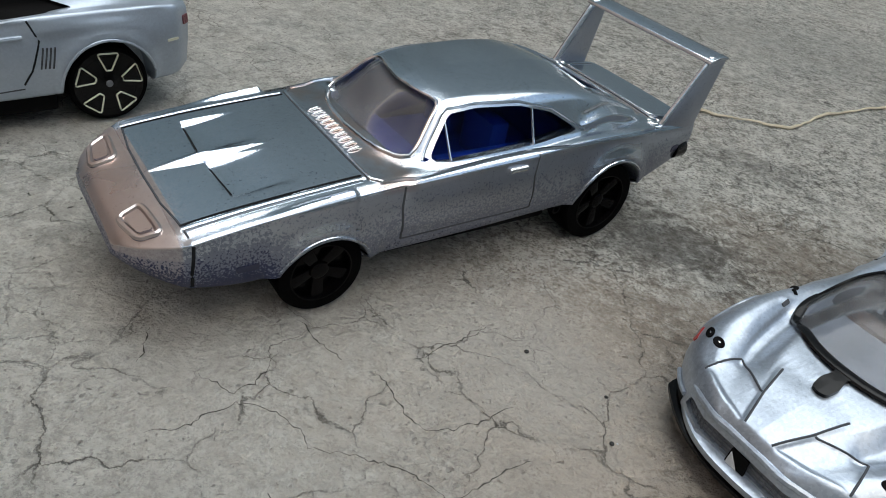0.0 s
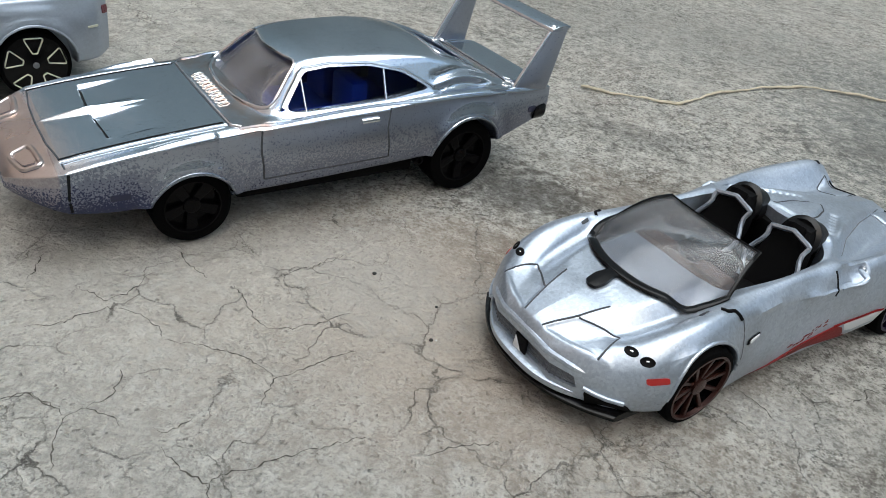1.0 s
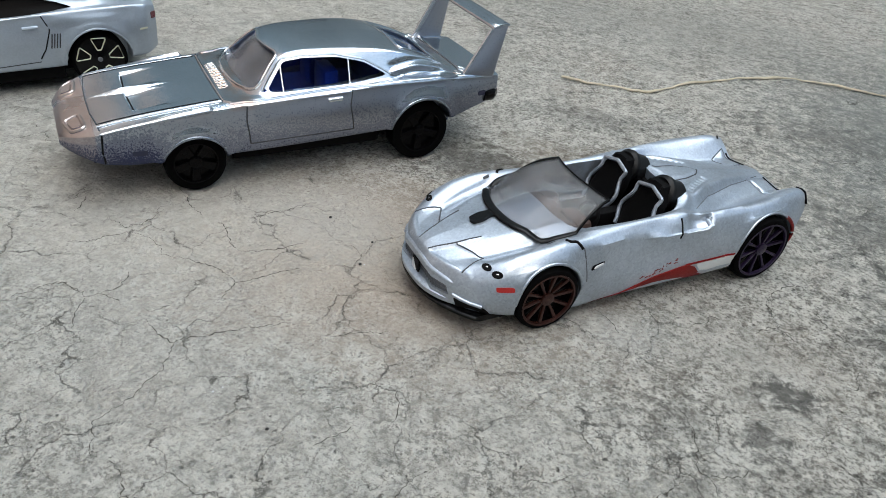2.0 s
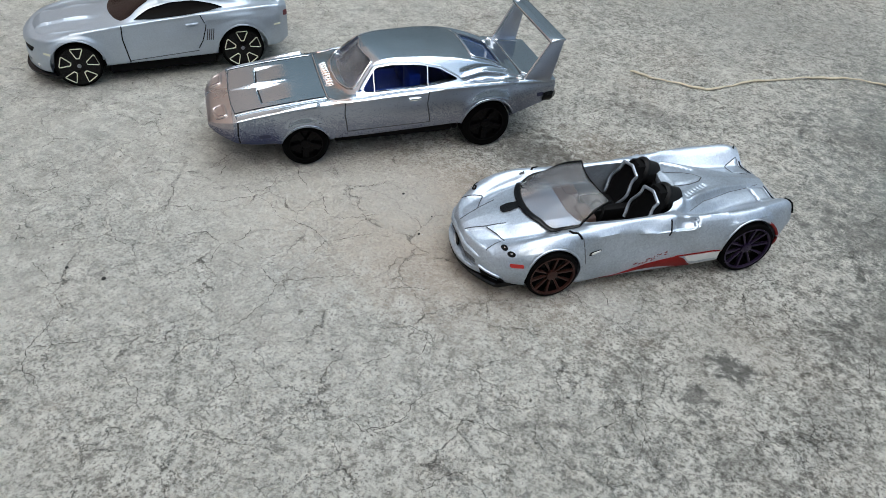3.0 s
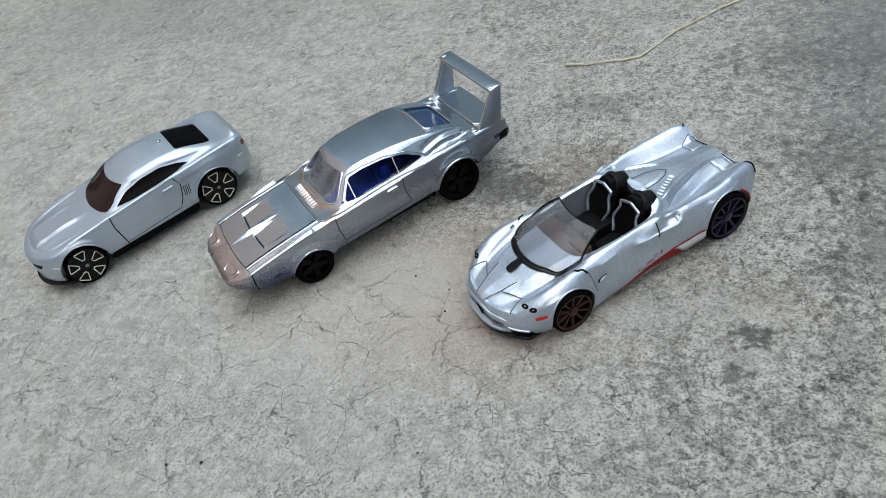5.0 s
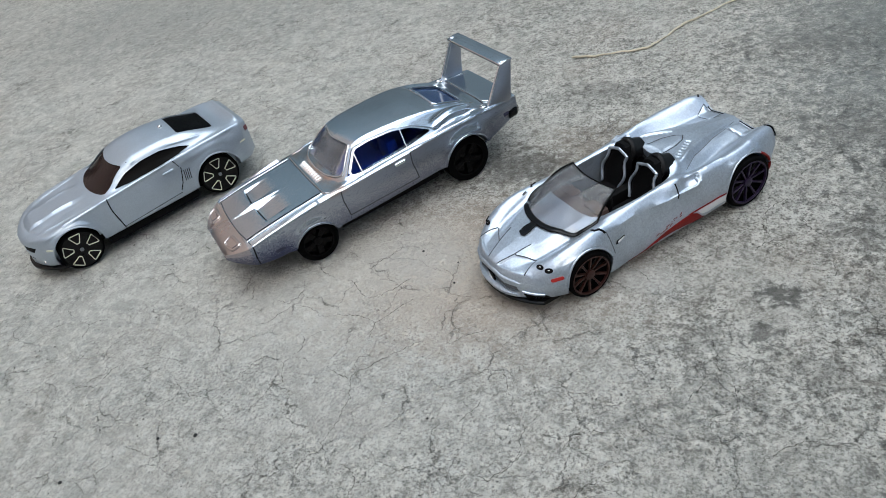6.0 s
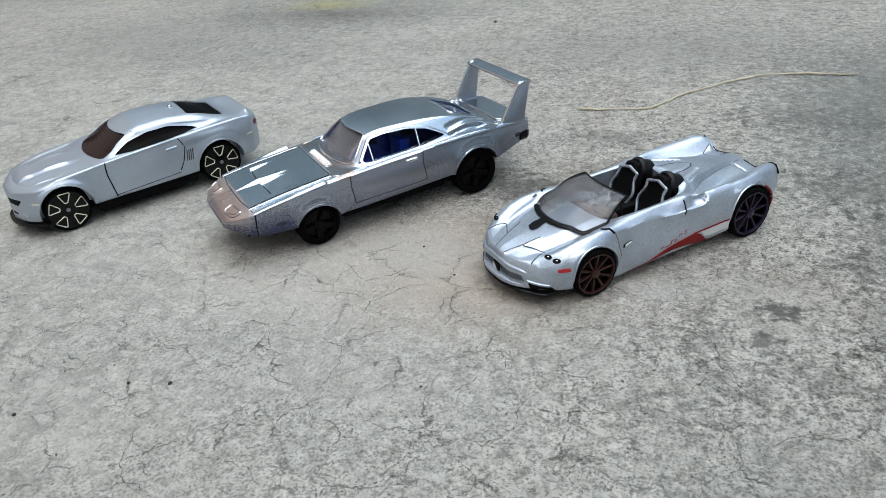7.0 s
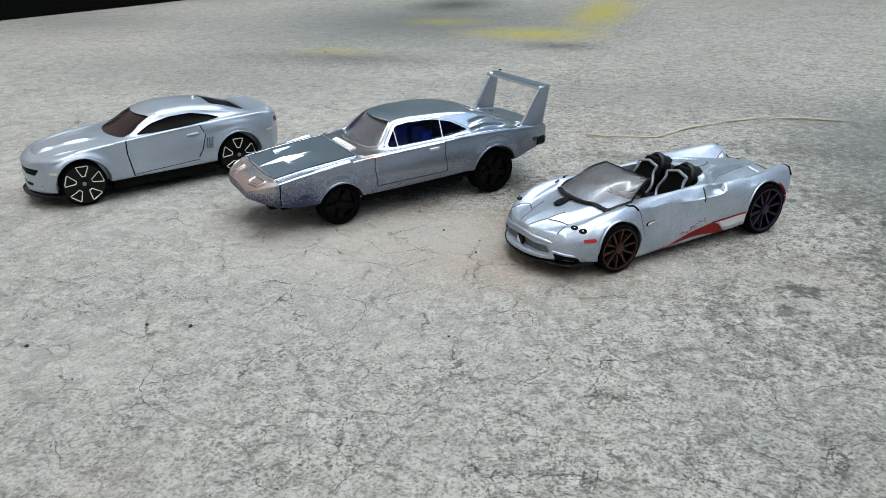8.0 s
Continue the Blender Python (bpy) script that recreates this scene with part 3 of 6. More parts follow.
    cracks = math_node(nt, "MAXIMUM", cracks, math_node(nt, "MULTIPLY", ramp(nt, small.outputs["Distance"], [(0.003, 1.0), (0.014, 0.0)]), dense))
    col = mix(nt, math_node(nt, "MULTIPLY", cracks, 0.78), col, (0.09, 0.083, 0.072))
    nt.links.new(col, b.inputs["Base Color"])
    b.inputs["Roughness"].default_value = 0.88
    b.inputs["Specular IOR Level"].default_value = 0.3
    lumps = noise_tex(nt, v, 3.6, 4, 0.6, 0.8)
    h = math_node(nt, "ADD", math_node(nt, "ADD", math_node(nt, "MULTIPLY", lumps, 1.4), math_node(nt, "MULTIPLY", sand, 0.70)), math_node(nt, "ADD", math_node(nt, "MULTIPLY", grit, 0.75), math_node(nt, "MULTIPLY", flake, 0.8)))
    h = math_node(nt, "SUBTRACT", h, math_node(nt, "MULTIPLY", math_node(nt, "MAXIMUM", cracks, pit), 0.6))
    bump(nt, b, h, 1.0, 0.0016)
    return m


# x, y, radii, depth, colour and raggedness of stains, old paint and toned areas
STAIN_OR_SHADE, MID_GREY, PALE, COOL_GREY, YELLOW, BROWN = (0.07, 0.072, 0.068), (0.25, 0.262, 0.245), (0.60, 0.60, 0.57), (0.20, 0.22, 0.215), (0.56, 0.50, 0.10), (0.25, 0.205, 0.16)
SLAB_MARKS = [
    (0.2, 1.2, 4.6, 3.8, 0.38, PALE, 0.8), (8.6, 11.2, 4.2, 4.6, 0.45, MID_GREY, 1.2), (5.6, -0.4, 2.0, 1.7, 0.30, MID_GREY, 2.6), (3.0, 14.2, 8.0, 3.2, 0.32, MID_GREY, 1.2), (-7.5, 13.5, 6.0, 4.0, 0.30, MID_GREY, 1.0), (6.9, 7.0, 1.8, 1.6, 0.30, MID_GREY, 2.6),
    (1.2, 3.2, 3.0, 2.2, 0.55, (0.50, 0.405, 0.32), 1.2), (-1.4, 2.7, 3.2, 1.9, 0.42, (0.66, 0.63, 0.57), 1.2),
    (4.6, 3.4, 2.6, 1.3, 0.16, BROWN, 2.4), (1.9, 4.3, 1.1, 0.9, 0.45, BROWN, 3.4), (2.6, 6.2, 1.5, 1.0, 0.40, BROWN, 3.2), (3.6, 5.9, 2.2, 1.4, 0.35, BROWN, 1.8),
    (5.5, 2.8, 0.30, 0.30, 0.75, STAIN_OR_SHADE, 4.8), (5.3, 2.1, 0.24, 0.24, 0.6, STAIN_OR_SHADE, 4.8), (4.5, 2.0, 0.5, 0.5, 0.25, STAIN_OR_SHADE, 4.2), (9.4, 9.5, 5.0, 6.0, 0.70, COOL_GREY, 1.6), (7.2, 4.6, 1.3, 1.6, 0.4, STAIN_OR_SHADE, 3.0), (6.6, 6.4, 1.2, 1.0, 0.35, STAIN_OR_SHADE, 3.0),
    (1.5, 5.7, 1.1, 0.8, 0.6, STAIN_OR_SHADE, 2.2), (4.9, 1.2, 0.9, 0.5, 0.22, STAIN_OR_SHADE, 4.2), (5.9, 1.6, 0.8, 0.6, 0.25, STAIN_OR_SHADE, 4.2), (4.2, 0.6, 0.9, 0.35, 0.22, STAIN_OR_SHADE, 4.0), (6.6, 2.6, 0.5, 1.0, 0.3, STAIN_OR_SHADE, 2.6), (-2.4, 3.2, 1.6, 0.35, 0.2, STAIN_OR_SHADE, 3.0), (3.9, 3.0, 0.6, 0.45, 0.4, PALE, 2.4), (2.6, 8.2, 1.4, 0.5, 0.3, STAIN_OR_SHADE, 2.6), (6.2, 9.5, 1.8, 0.8, 0.3, STAIN_OR_SHADE, 2.6), (6.4, 4.0, 0.6, 0.6, 0.3, STAIN_OR_SHADE, 3.2), (0.5, 3.4, 1.3, 0.9, 0.35, PALE, 2.4),
    # the small dark patch at (-1, 22) paints in a shadow
    (-8.5, 28.0, 12.5, 13.0, 0.95, COOL_GREY, 0.3), (-9.3, 35.5, 3.4, 4.5, 0.8, STAIN_OR_SHADE, 0.3), (-1.0, 22.0, 2.2, 1.4, 0.6, STAIN_OR_SHADE, 0.4), (-8.0, 17.8, 6.0, 2.2, 0.5, STAIN_OR_SHADE, 0.5),
    (-25.0, 25.0, 9.0, 6.5, 0.55, MID_GREY, 0.8), (-13.0, 15.0, 7.0, 5.0, 0.38, MID_GREY, 1.4),
    (-2.6, 25.0, 4.0, 2.6, 0.75, YELLOW, 0.5), (-0.8, 33.5, 2.0, 8.5, 0.85, YELLOW, 0.5), (-7.6, 28.2, 3.0, 2.0, 0.4, YELLOW, 0.5), (-9.0, 19.3, 2.2, 1.1, 0.35, YELLOW, 0.5),
]
M_CONCRETE = concrete()


def ground_z(x, y):
    """The slab's slight unevenness, in metres."""
    return 0.0002 * noise.noise((x * 35, y * 35, 0)) - 0.0002


def ground_sheet():
    """One sheet out to the horizon: fine and uneven near the cars, coarse beyond."""
    near = np.linspace(-0.45, 0.45, 181)
    far = np.array([0.6, 0.9, 1.5, 3, 8, 30, 120, 600, 2500])
    xs = np.concatenate([-far[::-1], near, far])
    ys = xs + 0.08
    bm = bmesh.new()
    rows = []
    for y in ys:
        row = []
        for x in xs:
            z = 0.0
            if abs(x) < 0.5 and abs(y - 0.08) < 0.5:
                z = ground_z(x, y)
            row.append(bm.verts.new((x, y, z)))
        rows.append(row)
    for a, b in zip(rows, rows[1:]):
        for k in range(len(a) - 1):
            bm.faces.new((a[k], a[k + 1], b[k + 1], b[k]))
    for v in bm.verts:
        v.co /= S
    return bm


ground = part("ground", ground_sheet(), M_CONCRETE, None, "weathered grey-beige concrete slab, cracked and stained")
tagged(ground, "", "concrete ground", "", "structure")

M_PLASTER = simple("beige_plaster", (0.80, 0.63, 0.55), 0.85, vary=0.12, relief=0.4, grain=0.5)
M_DARKWALL = simple("dark_weathered_wall", (0.28, 0.35, 0.40), 0.9, vary=0.3, relief=0.4, grain=0.4)
M_GREYWALL = simple("grey_plaster", (0.24, 0.25, 0.25), 0.9, vary=0.15, relief=0.4, grain=0.4)
M_PLINTH = simple("black_plinth", (0.004, 0.004, 0.004), 0.95, spec=0.05)


def wall(name, x0, x1, y0, y1, z0, z1, material, label):
    b = block(x0 / S, x1 / S, y0 / S, y1 / S, z0 / S, z1 / S, 0.3)
    ob = part(name, b, material, None, label)
    return tagged(ob, "", "wall", "", "structure")


# none of the walls is in view; added for reflections and a dimmer horizon
wall("unseen_wall_west", -0.70, -0.52, -2.2, 0.45, 0.10, 1.1, M_PLASTER, "unseen beige wall, assumed from warm reflections, above a black plinth")
# the plinth turns inwards at its north end
foot = [(-0.70, -2.2), (-0.505, -2.2), (-0.502, 0.34), (-0.368, 0.75), (-0.70, 0.75)]
plinth = part("plinth", prism([(x / S, y / S) for x, y in foot], "z", -0.002 / S, 0.10 / S), M_PLINTH, None, "black plinth along the foot of the wall")
tagged(plinth, "", "wall", "", "structure")
wall("unseen_wall_south", -0.70, 2.8, -2.40, -2.22, -0.002, 1.6, M_GREYWALL, "plain grey wall added out of view to dim the low sky")
wall("unseen_wall_east", 2.62, 2.80, -2.21, 0.75, -0.002, 1.6, M_GREYWALL, "plain grey wall added out of view to dim the low sky")
wall("unseen_wall_north", -1.9, 2.6, 0.76, 0.93, -0.002, 1.1, M_DARKWALL, "dark wall added out of view for dark reflections")


def thread():
    """A loose straw-coloured thread lying in a slack wave."""
    rows = [(1.7, 9.62), (2.1, 9.62), (2.65, 9.68), (3.2, 9.80), (3.48, 10.15), (3.78, 10.62), (4.32, 11.17), (4.88, 11.69), (5.42, 12.05), (5.95, 12.22), (6.6, 12.26), (7.4, 12.25)]
    fx, fy = pchip([(i, p[0]) for i, p in enumerate(rows)]), pchip([(i, p[1]) for i, p in enumerate(rows)])
    pts = []
    for k in range(121):
        u = k / 120 * (len(rows) - 1)
        pts.append((fx(u), fy(u) + 0.015 * math.sin(k * 0.9), 0.02 + 0.008 * math.sin(k * 0.37)))
    return tube(pts, lambda s: 0.020 + 0.005 * math.sin(s * 30), 6)


th = part("thread", thread(), M_THREAD, None, "loose straw-coloured thread lying on the concrete")
tagged(th, "", "thread")


# ---- open cracks in the slab ----
M_CRACK = simple("crack_shadow", (0.085, 0.080, 0.070), 0.95, vary=0.3, spec=0.1)
chance = random.Random(7)


def crack(*way):
    """A narrow open crack: a jagged strip that thins out towards its ends."""
    pts = [Vector((x, y, 0)) for x, y in way]
    run = [pts[0]]
    for a, b in zip(pts, pts[1:]):
        n = max(2, int((b - a).length / 0.03))
        side = Vector((a.y - b.y, b.x - a.x, 0)).normalized()
        drift = 0.0
        for k in range(1, n + 1):
            drift = 0.6 * drift + chance.uniform(-0.020, 0.020)
            run.append(a.lerp(b, k / n) + side * drift * (1 if k < n else 0))
    bm = bmesh.new()
    rows, last = [], len(run) - 1
    for i, p in enumerate(run):
        d = run[min(i + 1, last)] - run[max(i - 1, 0)]
        side = Vector((-d.y, d.x, 0)).normalized()
        w = (0.0015 + 0.0055 * chance.random() ** 2) * (0.3 + 0.7 * min(1.0, 4.0 * min(i, last - i) / max(1, last)))
        z = ground_z(p.x * S, p.y * S) / S + 0.003
        rows.append([bm.verts.new((p.x + side.x * w * q, p.y + side.y * w * q, z + dz)) for q, dz in ((-1, 0), (0, 0.0015), (1, 0))])
    for a, b in zip(rows, rows[1:]):
        for k in range(2):
            bm.faces.new((a[k + 1], a[k], b[k], b[k + 1]))
    part("crack", bm, M_CRACK, ground)


crack((-1.44, 1.06), (-1.38, 1.17), (-1.30, 1.21), (-1.14, 1.18), (-0.97, 1.12))
crack((-0.97, 1.12), (-0.95, 1.02), (-0.89, 0.87), (-0.78, 0.71))
crack((-0.97, 1.12), (-0.90, 1.22), (-0.77, 1.22), (-0.61, 1.16))
crack((-0.90, 1.22), (-0.85, 1.30), (-0.82, 1.43), (-0.91, 1.62))
crack((-0.41, 1.23), (-0.33, 1.21), (-0.26, 1.32), (-0.22, 1.41))
crack((-0.28, 1.11), (-0.14, 1.03), (-0.03, 0.98), (0.15, 0.95), (0.20, 0.85), (0.24, 0.73))
crack((0.15, 0.95), (0.22, 1.05), (0.42, 1.24), (0.56, 1.35), (0.81, 1.55), (0.94, 1.66))
crack((0.16, 1.65), (0.12, 1.79), (0.12, 1.94), (0.22, 2.04), (0.31, 2.17), (0.57, 2.46))
crack((0.11, 1.96), (-0.03, 2.03), (-0.21, 2.08), (-0.40, 2.08), (-0.71, 2.03), (-0.82, 2.01))
crack((-0.82, 2.01), (-0.97, 2.14), (-1.10, 2.20), (-1.26, 2.22), (-1.41, 2.20), (-1.57, 1.91), (-1.80, 1.75))
crack((-0.18, 2.45), (0.02, 2.51), (0.18, 2.67), (0.37, 2.89))
crack((-0.18, 2.45), (-0.34, 2.53), (-0.48, 2.70), (-0.65, 2.84))
crack((-2.18, 2.27), (-2.24, 2.44), (-2.31, 2.62))
crack((-1.76, 2.34), (-1.45, 2.26), (-1.36, 2.39), (-1.35, 2.56), (-1.37, 2.76))
crack((-1.37, 3.13), (-1.15, 2.97), (-0.91, 2.85))
crack((-0.43, 3.07), (-0.30, 3.23), (-0.10, 3.49), (0.01, 3.68))
crack((-1.61, -0.89), (-1.51, -1.20), (-1.42, -1.46), (-1.22, -1.68), (-0.95, -1.74), (-0.70, -1.84))
crack((-1.40, -1.48), (-1.14, -1.21), (-0.89, -0.95))
crack((-0.70, -1.09), (-0.46, -1.20), (-0.22, -1.19), (0.06, -1.21), (0.20, -1.35), (0.18, -1.52))
crack((0.14, 0.93), (0.28, 0.64), (0.26, 0.34), (0.25, 0.13), (0.17, -0.08), (0.40, -0.37))
crack((0.55, -0.35), (0.73, -0.43), (0.85, -0.57), (1.04, -0.53))
crack((0.85, -0.57), (0.79, -0.81))
crack((-4.49, 0.40), (-4.15, 0.34), (-3.88, 0.39), (-3.82, 0.67), (-3.68, 1.04))
crack((-2.72, 0.61), (-2.40, 0.52), (-2.18, 0.39), (-1.91, 0.37))
crack((-1.57, 0.80), (-1.47, 1.03), (-1.34, 1.19), (-1.05, 1.17))
crack((-2.66, -0.52), (-2.39, -0.56), (-2.19, -0.60))
crack((2.16, -0.24), (2.40, -0.32), (2.59, -0.08), (2.76, 0.14))
crack((1.85, 0.43), (1.97, 0.60), (2.06, 0.77))
crack((1.36, 1.64), (1.56, 1.81), (1.83, 1.96))
crack((2.31, 0.90), (2.30, 1.07), (2.19, 1.31))
crack((3.15, 0.21), (3.22, 0.39), (3.46, 0.50), (3.80, 0.47))
crack((3.60, 3.24), (3.74, 3.15), (3.87, 2.99))
crack((4.85, 1.49), (4.95, 1.52), (5.13, 1.63), (5.21, 1.74))
crack((4.49, 2.21), (4.63, 2.08), (4.74, 1.77), (4.74, 1.58), (4.88, 1.46), (5.01, 0.99))
crack((4.43, 1.01), (4.55, 1.17), (4.67, 1.35))
crack((4.50, 3.47), (4.68, 3.58), (4.72, 3.72), (4.89, 3.71))
crack((5.16, 3.63), (5.32, 3.82), (5.54, 3.69))
crack((6.81, 4.08), (6.88, 3.80), (6.95, 3.40))
crack((6.88, 3.12), (7.01, 2.73), (7.04, 2.33))
crack((6.68, 2.22), (6.82, 2.18), (7.04, 2.20))
crack((5.33, 3.95), (5.26, 4.21), (5.30, 4.44))
crack((5.78, 4.43), (5.83, 4.16), (5.94, 4.06), (6.09, 3.90))
crack((5.36, 3.94), (5.30, 4.16), (5.34, 4.51), (5.51, 4.71), (5.71, 4.82), (5.84, 4.94))
crack((5.78, 4.41), (5.83, 4.15))
crack((6.01, 3.99), (6.14, 3.85), (6.35, 4.04), (6.60, 4.18))
crack((5.16, 3.68), (5.37, 3.84), (5.58, 3.69))
crack((6.86, 4.23), (6.84, 4.04), (6.96, 3.87), (6.91, 3.57))
crack((6.00, 3.17), (6.12, 3.22), (6.15, 3.49))
crack((6.63, 3.17), (6.94, 3.40))
crack((6.29, 4.87), (6.51, 4.83), (6.73, 4.90), (6.86, 5.13))
crack((5.74, 5.29), (5.96, 5.55), (6.14, 5.69))
crack((2.38, -0.34), (2.54, -0.18), (2.66, 0.05), (2.65, 0.33), (2.77, 0.63))
crack((3.33, -0.68), (3.35, -0.41), (3.50, -0.19), (3.77, -0.11))
crack((5.15, 0.26), (5.58, 0.60), (5.92, 0.70))


def pebble(x, y, r, material, label, kind):
    """A speck of grit lying on the slab."""
    bm = bmesh.new()
    bmesh.ops.create_icosphere(bm, subdivisions=2, radius=r)
    for v in bm.verts:
        v.co *= 1 + 0.25 * noise.noise(v.co * 30 + Vector((x, y, 0)))
        v.co.z = v.co.z * 0.6 + r * 0.45
        v.co += Vector((x, y, ground_z(x * S, y * S) / S))
    tagged(part("pebble", bm, material, None, label), "", kind, "specks of grit")


M_GRIT = simple("dark_grit", (0.02, 0.02, 0.02), 0.7)
for x, y, r in ((-1.67, -0.22, 0.028), (0.37, 3.52, 0.020), (1.09, 2.83, 0.018), (1.44, 0.42, 0.016), (1.02, 3.28, 0.014), (-3.25, -1.17, 0.028), (-2.21, -0.34, 0.022), (-2.04, 16.8, 0.05)):
    pebble(x, y, r, M_GRIT, "tiny dark speck of grit on the concrete", "grit")
for x, y, r in ((0.82, 0.58, 0.011), (0.86, 0.66, 0.008), (1.13, 2.85, 0.008)):
    pebble(x, y, r, M_WHITE, "tiny white speck of grit on the concrete", "grit")


# ---- the stripped muscle car with the tall rear wing ----
def muscle_section():
    zb = pchip([(-2.62, 0.70), (-2.3, 0.62), (-1.9, 0.52), (-1.0, 0.48), (1.0, 0.42), (2.0, 0.42), (2.4, 0.46), (2.65, 0.54), (2.82, 0.60)])
    ys = pchip([(-2.62, 0.76), (-2.0, 0.85), (-1.0, 0.90), (1.0, 0.90), (2.0, 0.88), (2.4, 0.85), (2.6, 0.74), (2.75, 0.58), (2.82, 0.46)])
    yw = pchip([(-2.62, 0.80), (-2.2, 0.88), (-1.4, 0.95), (0, 0.96), (1.4, 0.96), (2.4, 0.94), (2.6, 0.83), (2.75, 0.68), (2.82, 0.54)])
    zw = pchip([(-2.62, 0.90), (-1.4, 0.80), (0, 0.76), (1.4, 0.72), (2.4, 0.68), (2.82, 0.67)])
    yb = pchip([(-2.62, 0.78), (-2.2, 0.83), (-1.4, 0.89), (-0.5, 0.92), (0.8, 0.92), (1.6, 0.91), (2.40, 0.90), (2.6, 0.79), (2.75, 0.64), (2.82, 0.50)])
    zl = pchip([(-2.62, 1.05), (-2.0, 1.10), (-1.2, 1.13), (-0.5, 1.09), (0.8, 1.04), (1.4, 0.995), (2.40, 0.865), (2.6, 0.815), (2.75, 0.765), (2.82, 0.71)])
    yg = pchip([(-2.62, 0.70), (-1.9, 0.74), (-1.0, 0.83), (0.0, 0.85), (0.7, 0.84), (1.0, 0.82), (2.42, 0.78), (2.6, 0.66), (2.82, 0.4)])
    zg = pchip([(-2.62, 1.06), (-1.9, 1.125), (-1.2, 1.15), (-0.5, 1.115), (0.7, 1.07), (1.1, 1.045), (1.4, 1.02), (2.42, 0.895), (2.6, 0.85), (2.75, 0.79), (2.82, 0.73)])
    yr = pchip([(-2.62, 0.5), (-1.9, 0.58), (-1.2, 0.635), (-0.4, 0.62), (0.35, 0.57), (0.62, 0.62), (0.9, 0.66), (1.2, 0.5), (2.82, 0.24)])
    zr = pchip([(-2.62, 1.065), (-2.06, 1.12), (-1.96, 1.145), (-1.82, 1.22), (-1.2, 1.425), (-0.9, 1.475), (-0.5, 1.50), (-0.1, 1.50), (0.15, 1.48), (0.33, 1.43), (0.78, 1.075), (0.9, 1.06), (1.4, 1.025), (2.42, 0.905), (2.6, 0.86), (2.75, 0.80), (2.82, 0.74)])
    zt = pchip([(-2.62, 1.07), (-2.06, 1.125), (-1.96, 1.15), (-1.82, 1.235), (-1.2, 1.475), (-0.9, 1.52), (-0.5, 1.54), (-0.1, 1.535), (0.2, 1.51), (0.38, 1.465), (0.90, 1.085), (1.05, 1.06), (1.4, 1.03), (2.42, 0.91), (2.6, 0.865), (2.75, 0.805), (2.82, 0.745)])

    def section(x):
        return [(0, zb(x)), (ys(x), zb(x), 0.12), (yw(x), zw(x), 0.45), (yb(x), zl(x), 0.08), (yg(x), zg(x), 0.2), (yr(x), zr(x), 0.14 + 0.18 * min(1.0, max(0.0, (x + 1.0) / 0.8))), (yr(x) * 0.5, zt(x) - 0.25 * (zt(x) - zr(x)), 0.5), (0, zt(x))]
    return section


def muscle_relief(x, y, z, up):
    """Hood recesses and ridge, swollen fenders, flared arches and the door's soft edges."""
    top, side = ease(0.35, 0.7, up), ease(0.55, 0.25, np.abs(up))
    hood = top * ease(1.02, 1.10, x) * ease(2.50, 2.44, x)
    front = 2.065 - 0.06 * y
    h = -0.032 * ease(front, front - 0.022, x) * ease(1.50, 2.0, x) * ease(0.06, 0.11, y) * ease(0.60, 0.54, y)
    half = 0.012 + 0.066 * np.minimum(ease(1.50, 2.03, x), ease(2.52, 2.06, x))
    h += 0.036 * np.minimum(np.clip((x - 1.50) / 0.50, 0, 1), np.clip((2.50 - x) / 0.40, 0.12, 1)) * np.clip(1 - y / half, 0, 1) ** 0.8
    h = h * hood
    # the hood stands a little proud of the cowl; the fender tops swell over the wheels and end in a step
    h += top * ease(1.04, 1.09, x) * ease(2.47, 2.43, x) * 0.012 * ease(0.77, 0.74, y)
    crest = ease(1.20, 1.25, x) * ease(2.46, 2.40, x) * np.exp(-((y - 0.895) / 0.038) ** 2) * ease(0.0, 0.4, up)
    h += crest * (0.010 + 0.036 * ease(1.95, 1.50, x))
    # flares round the wheel openings, and a furrow above the sill
    for wx, wz, r in ((1.44, 0.345, 0.40), (-1.46, 0.43, 0.47)):
        d = np.hypot(x - wx, z - wz)
        h += side * 0.030 * np.exp(-((d - r) / 0.07) ** 2) * ease(wz - 0.10, wz + 0.05, z)
    h -= side * 0.016 * np.exp(-((z - 0.60) / 0.035) ** 2) * ease(1.0, 0.9, x) * ease(-0.95, -0.85, x)
    # door skin between its shut lines
    h += side * 0.010 * ease(0.84, 0.79, x) * ease(-0.50, -0.45, x) * ease(0.56, 0.60, z)
    h += fold(x, z, [(0.85, 1.05), (-0.4, 1.105), (-1.2, 1.135), (-2.0, 1.10), (-2.6, 1.05)], 0.028, 0.014, 0.05) * ease(0.74, 0.82, y)
    # the sail panel is hollowed above a raised edge that runs back from the side window
    sail = ease(0.95, 0.75, np.abs(up)) * ease(-0.98, -1.10, x) * ease(-2.02, -1.90, x) * ease(0.50, 0.56, y)
    edge = 1.222 + 0.030 * ease(-1.0, -1.35, x) - 0.095 * ease(-1.35, -1.95, x)
    h += sail * (0.020 * np.exp(-((z - edge) / 0.022) ** 2) - 0.018 * np.exp(-((z - edge - 0.065) / 0.032) ** 2) - 0.020 * np.exp(-((z - edge + 0.055) / 0.025) ** 2))
    # the rear screen lies in a sunken bay between the sail panels
    h -= top * 0.030 * ease(-1.18, -1.28, x) * ease(-1.95, -1.84, x) * ease(0.58, 0.50, y)
    return h


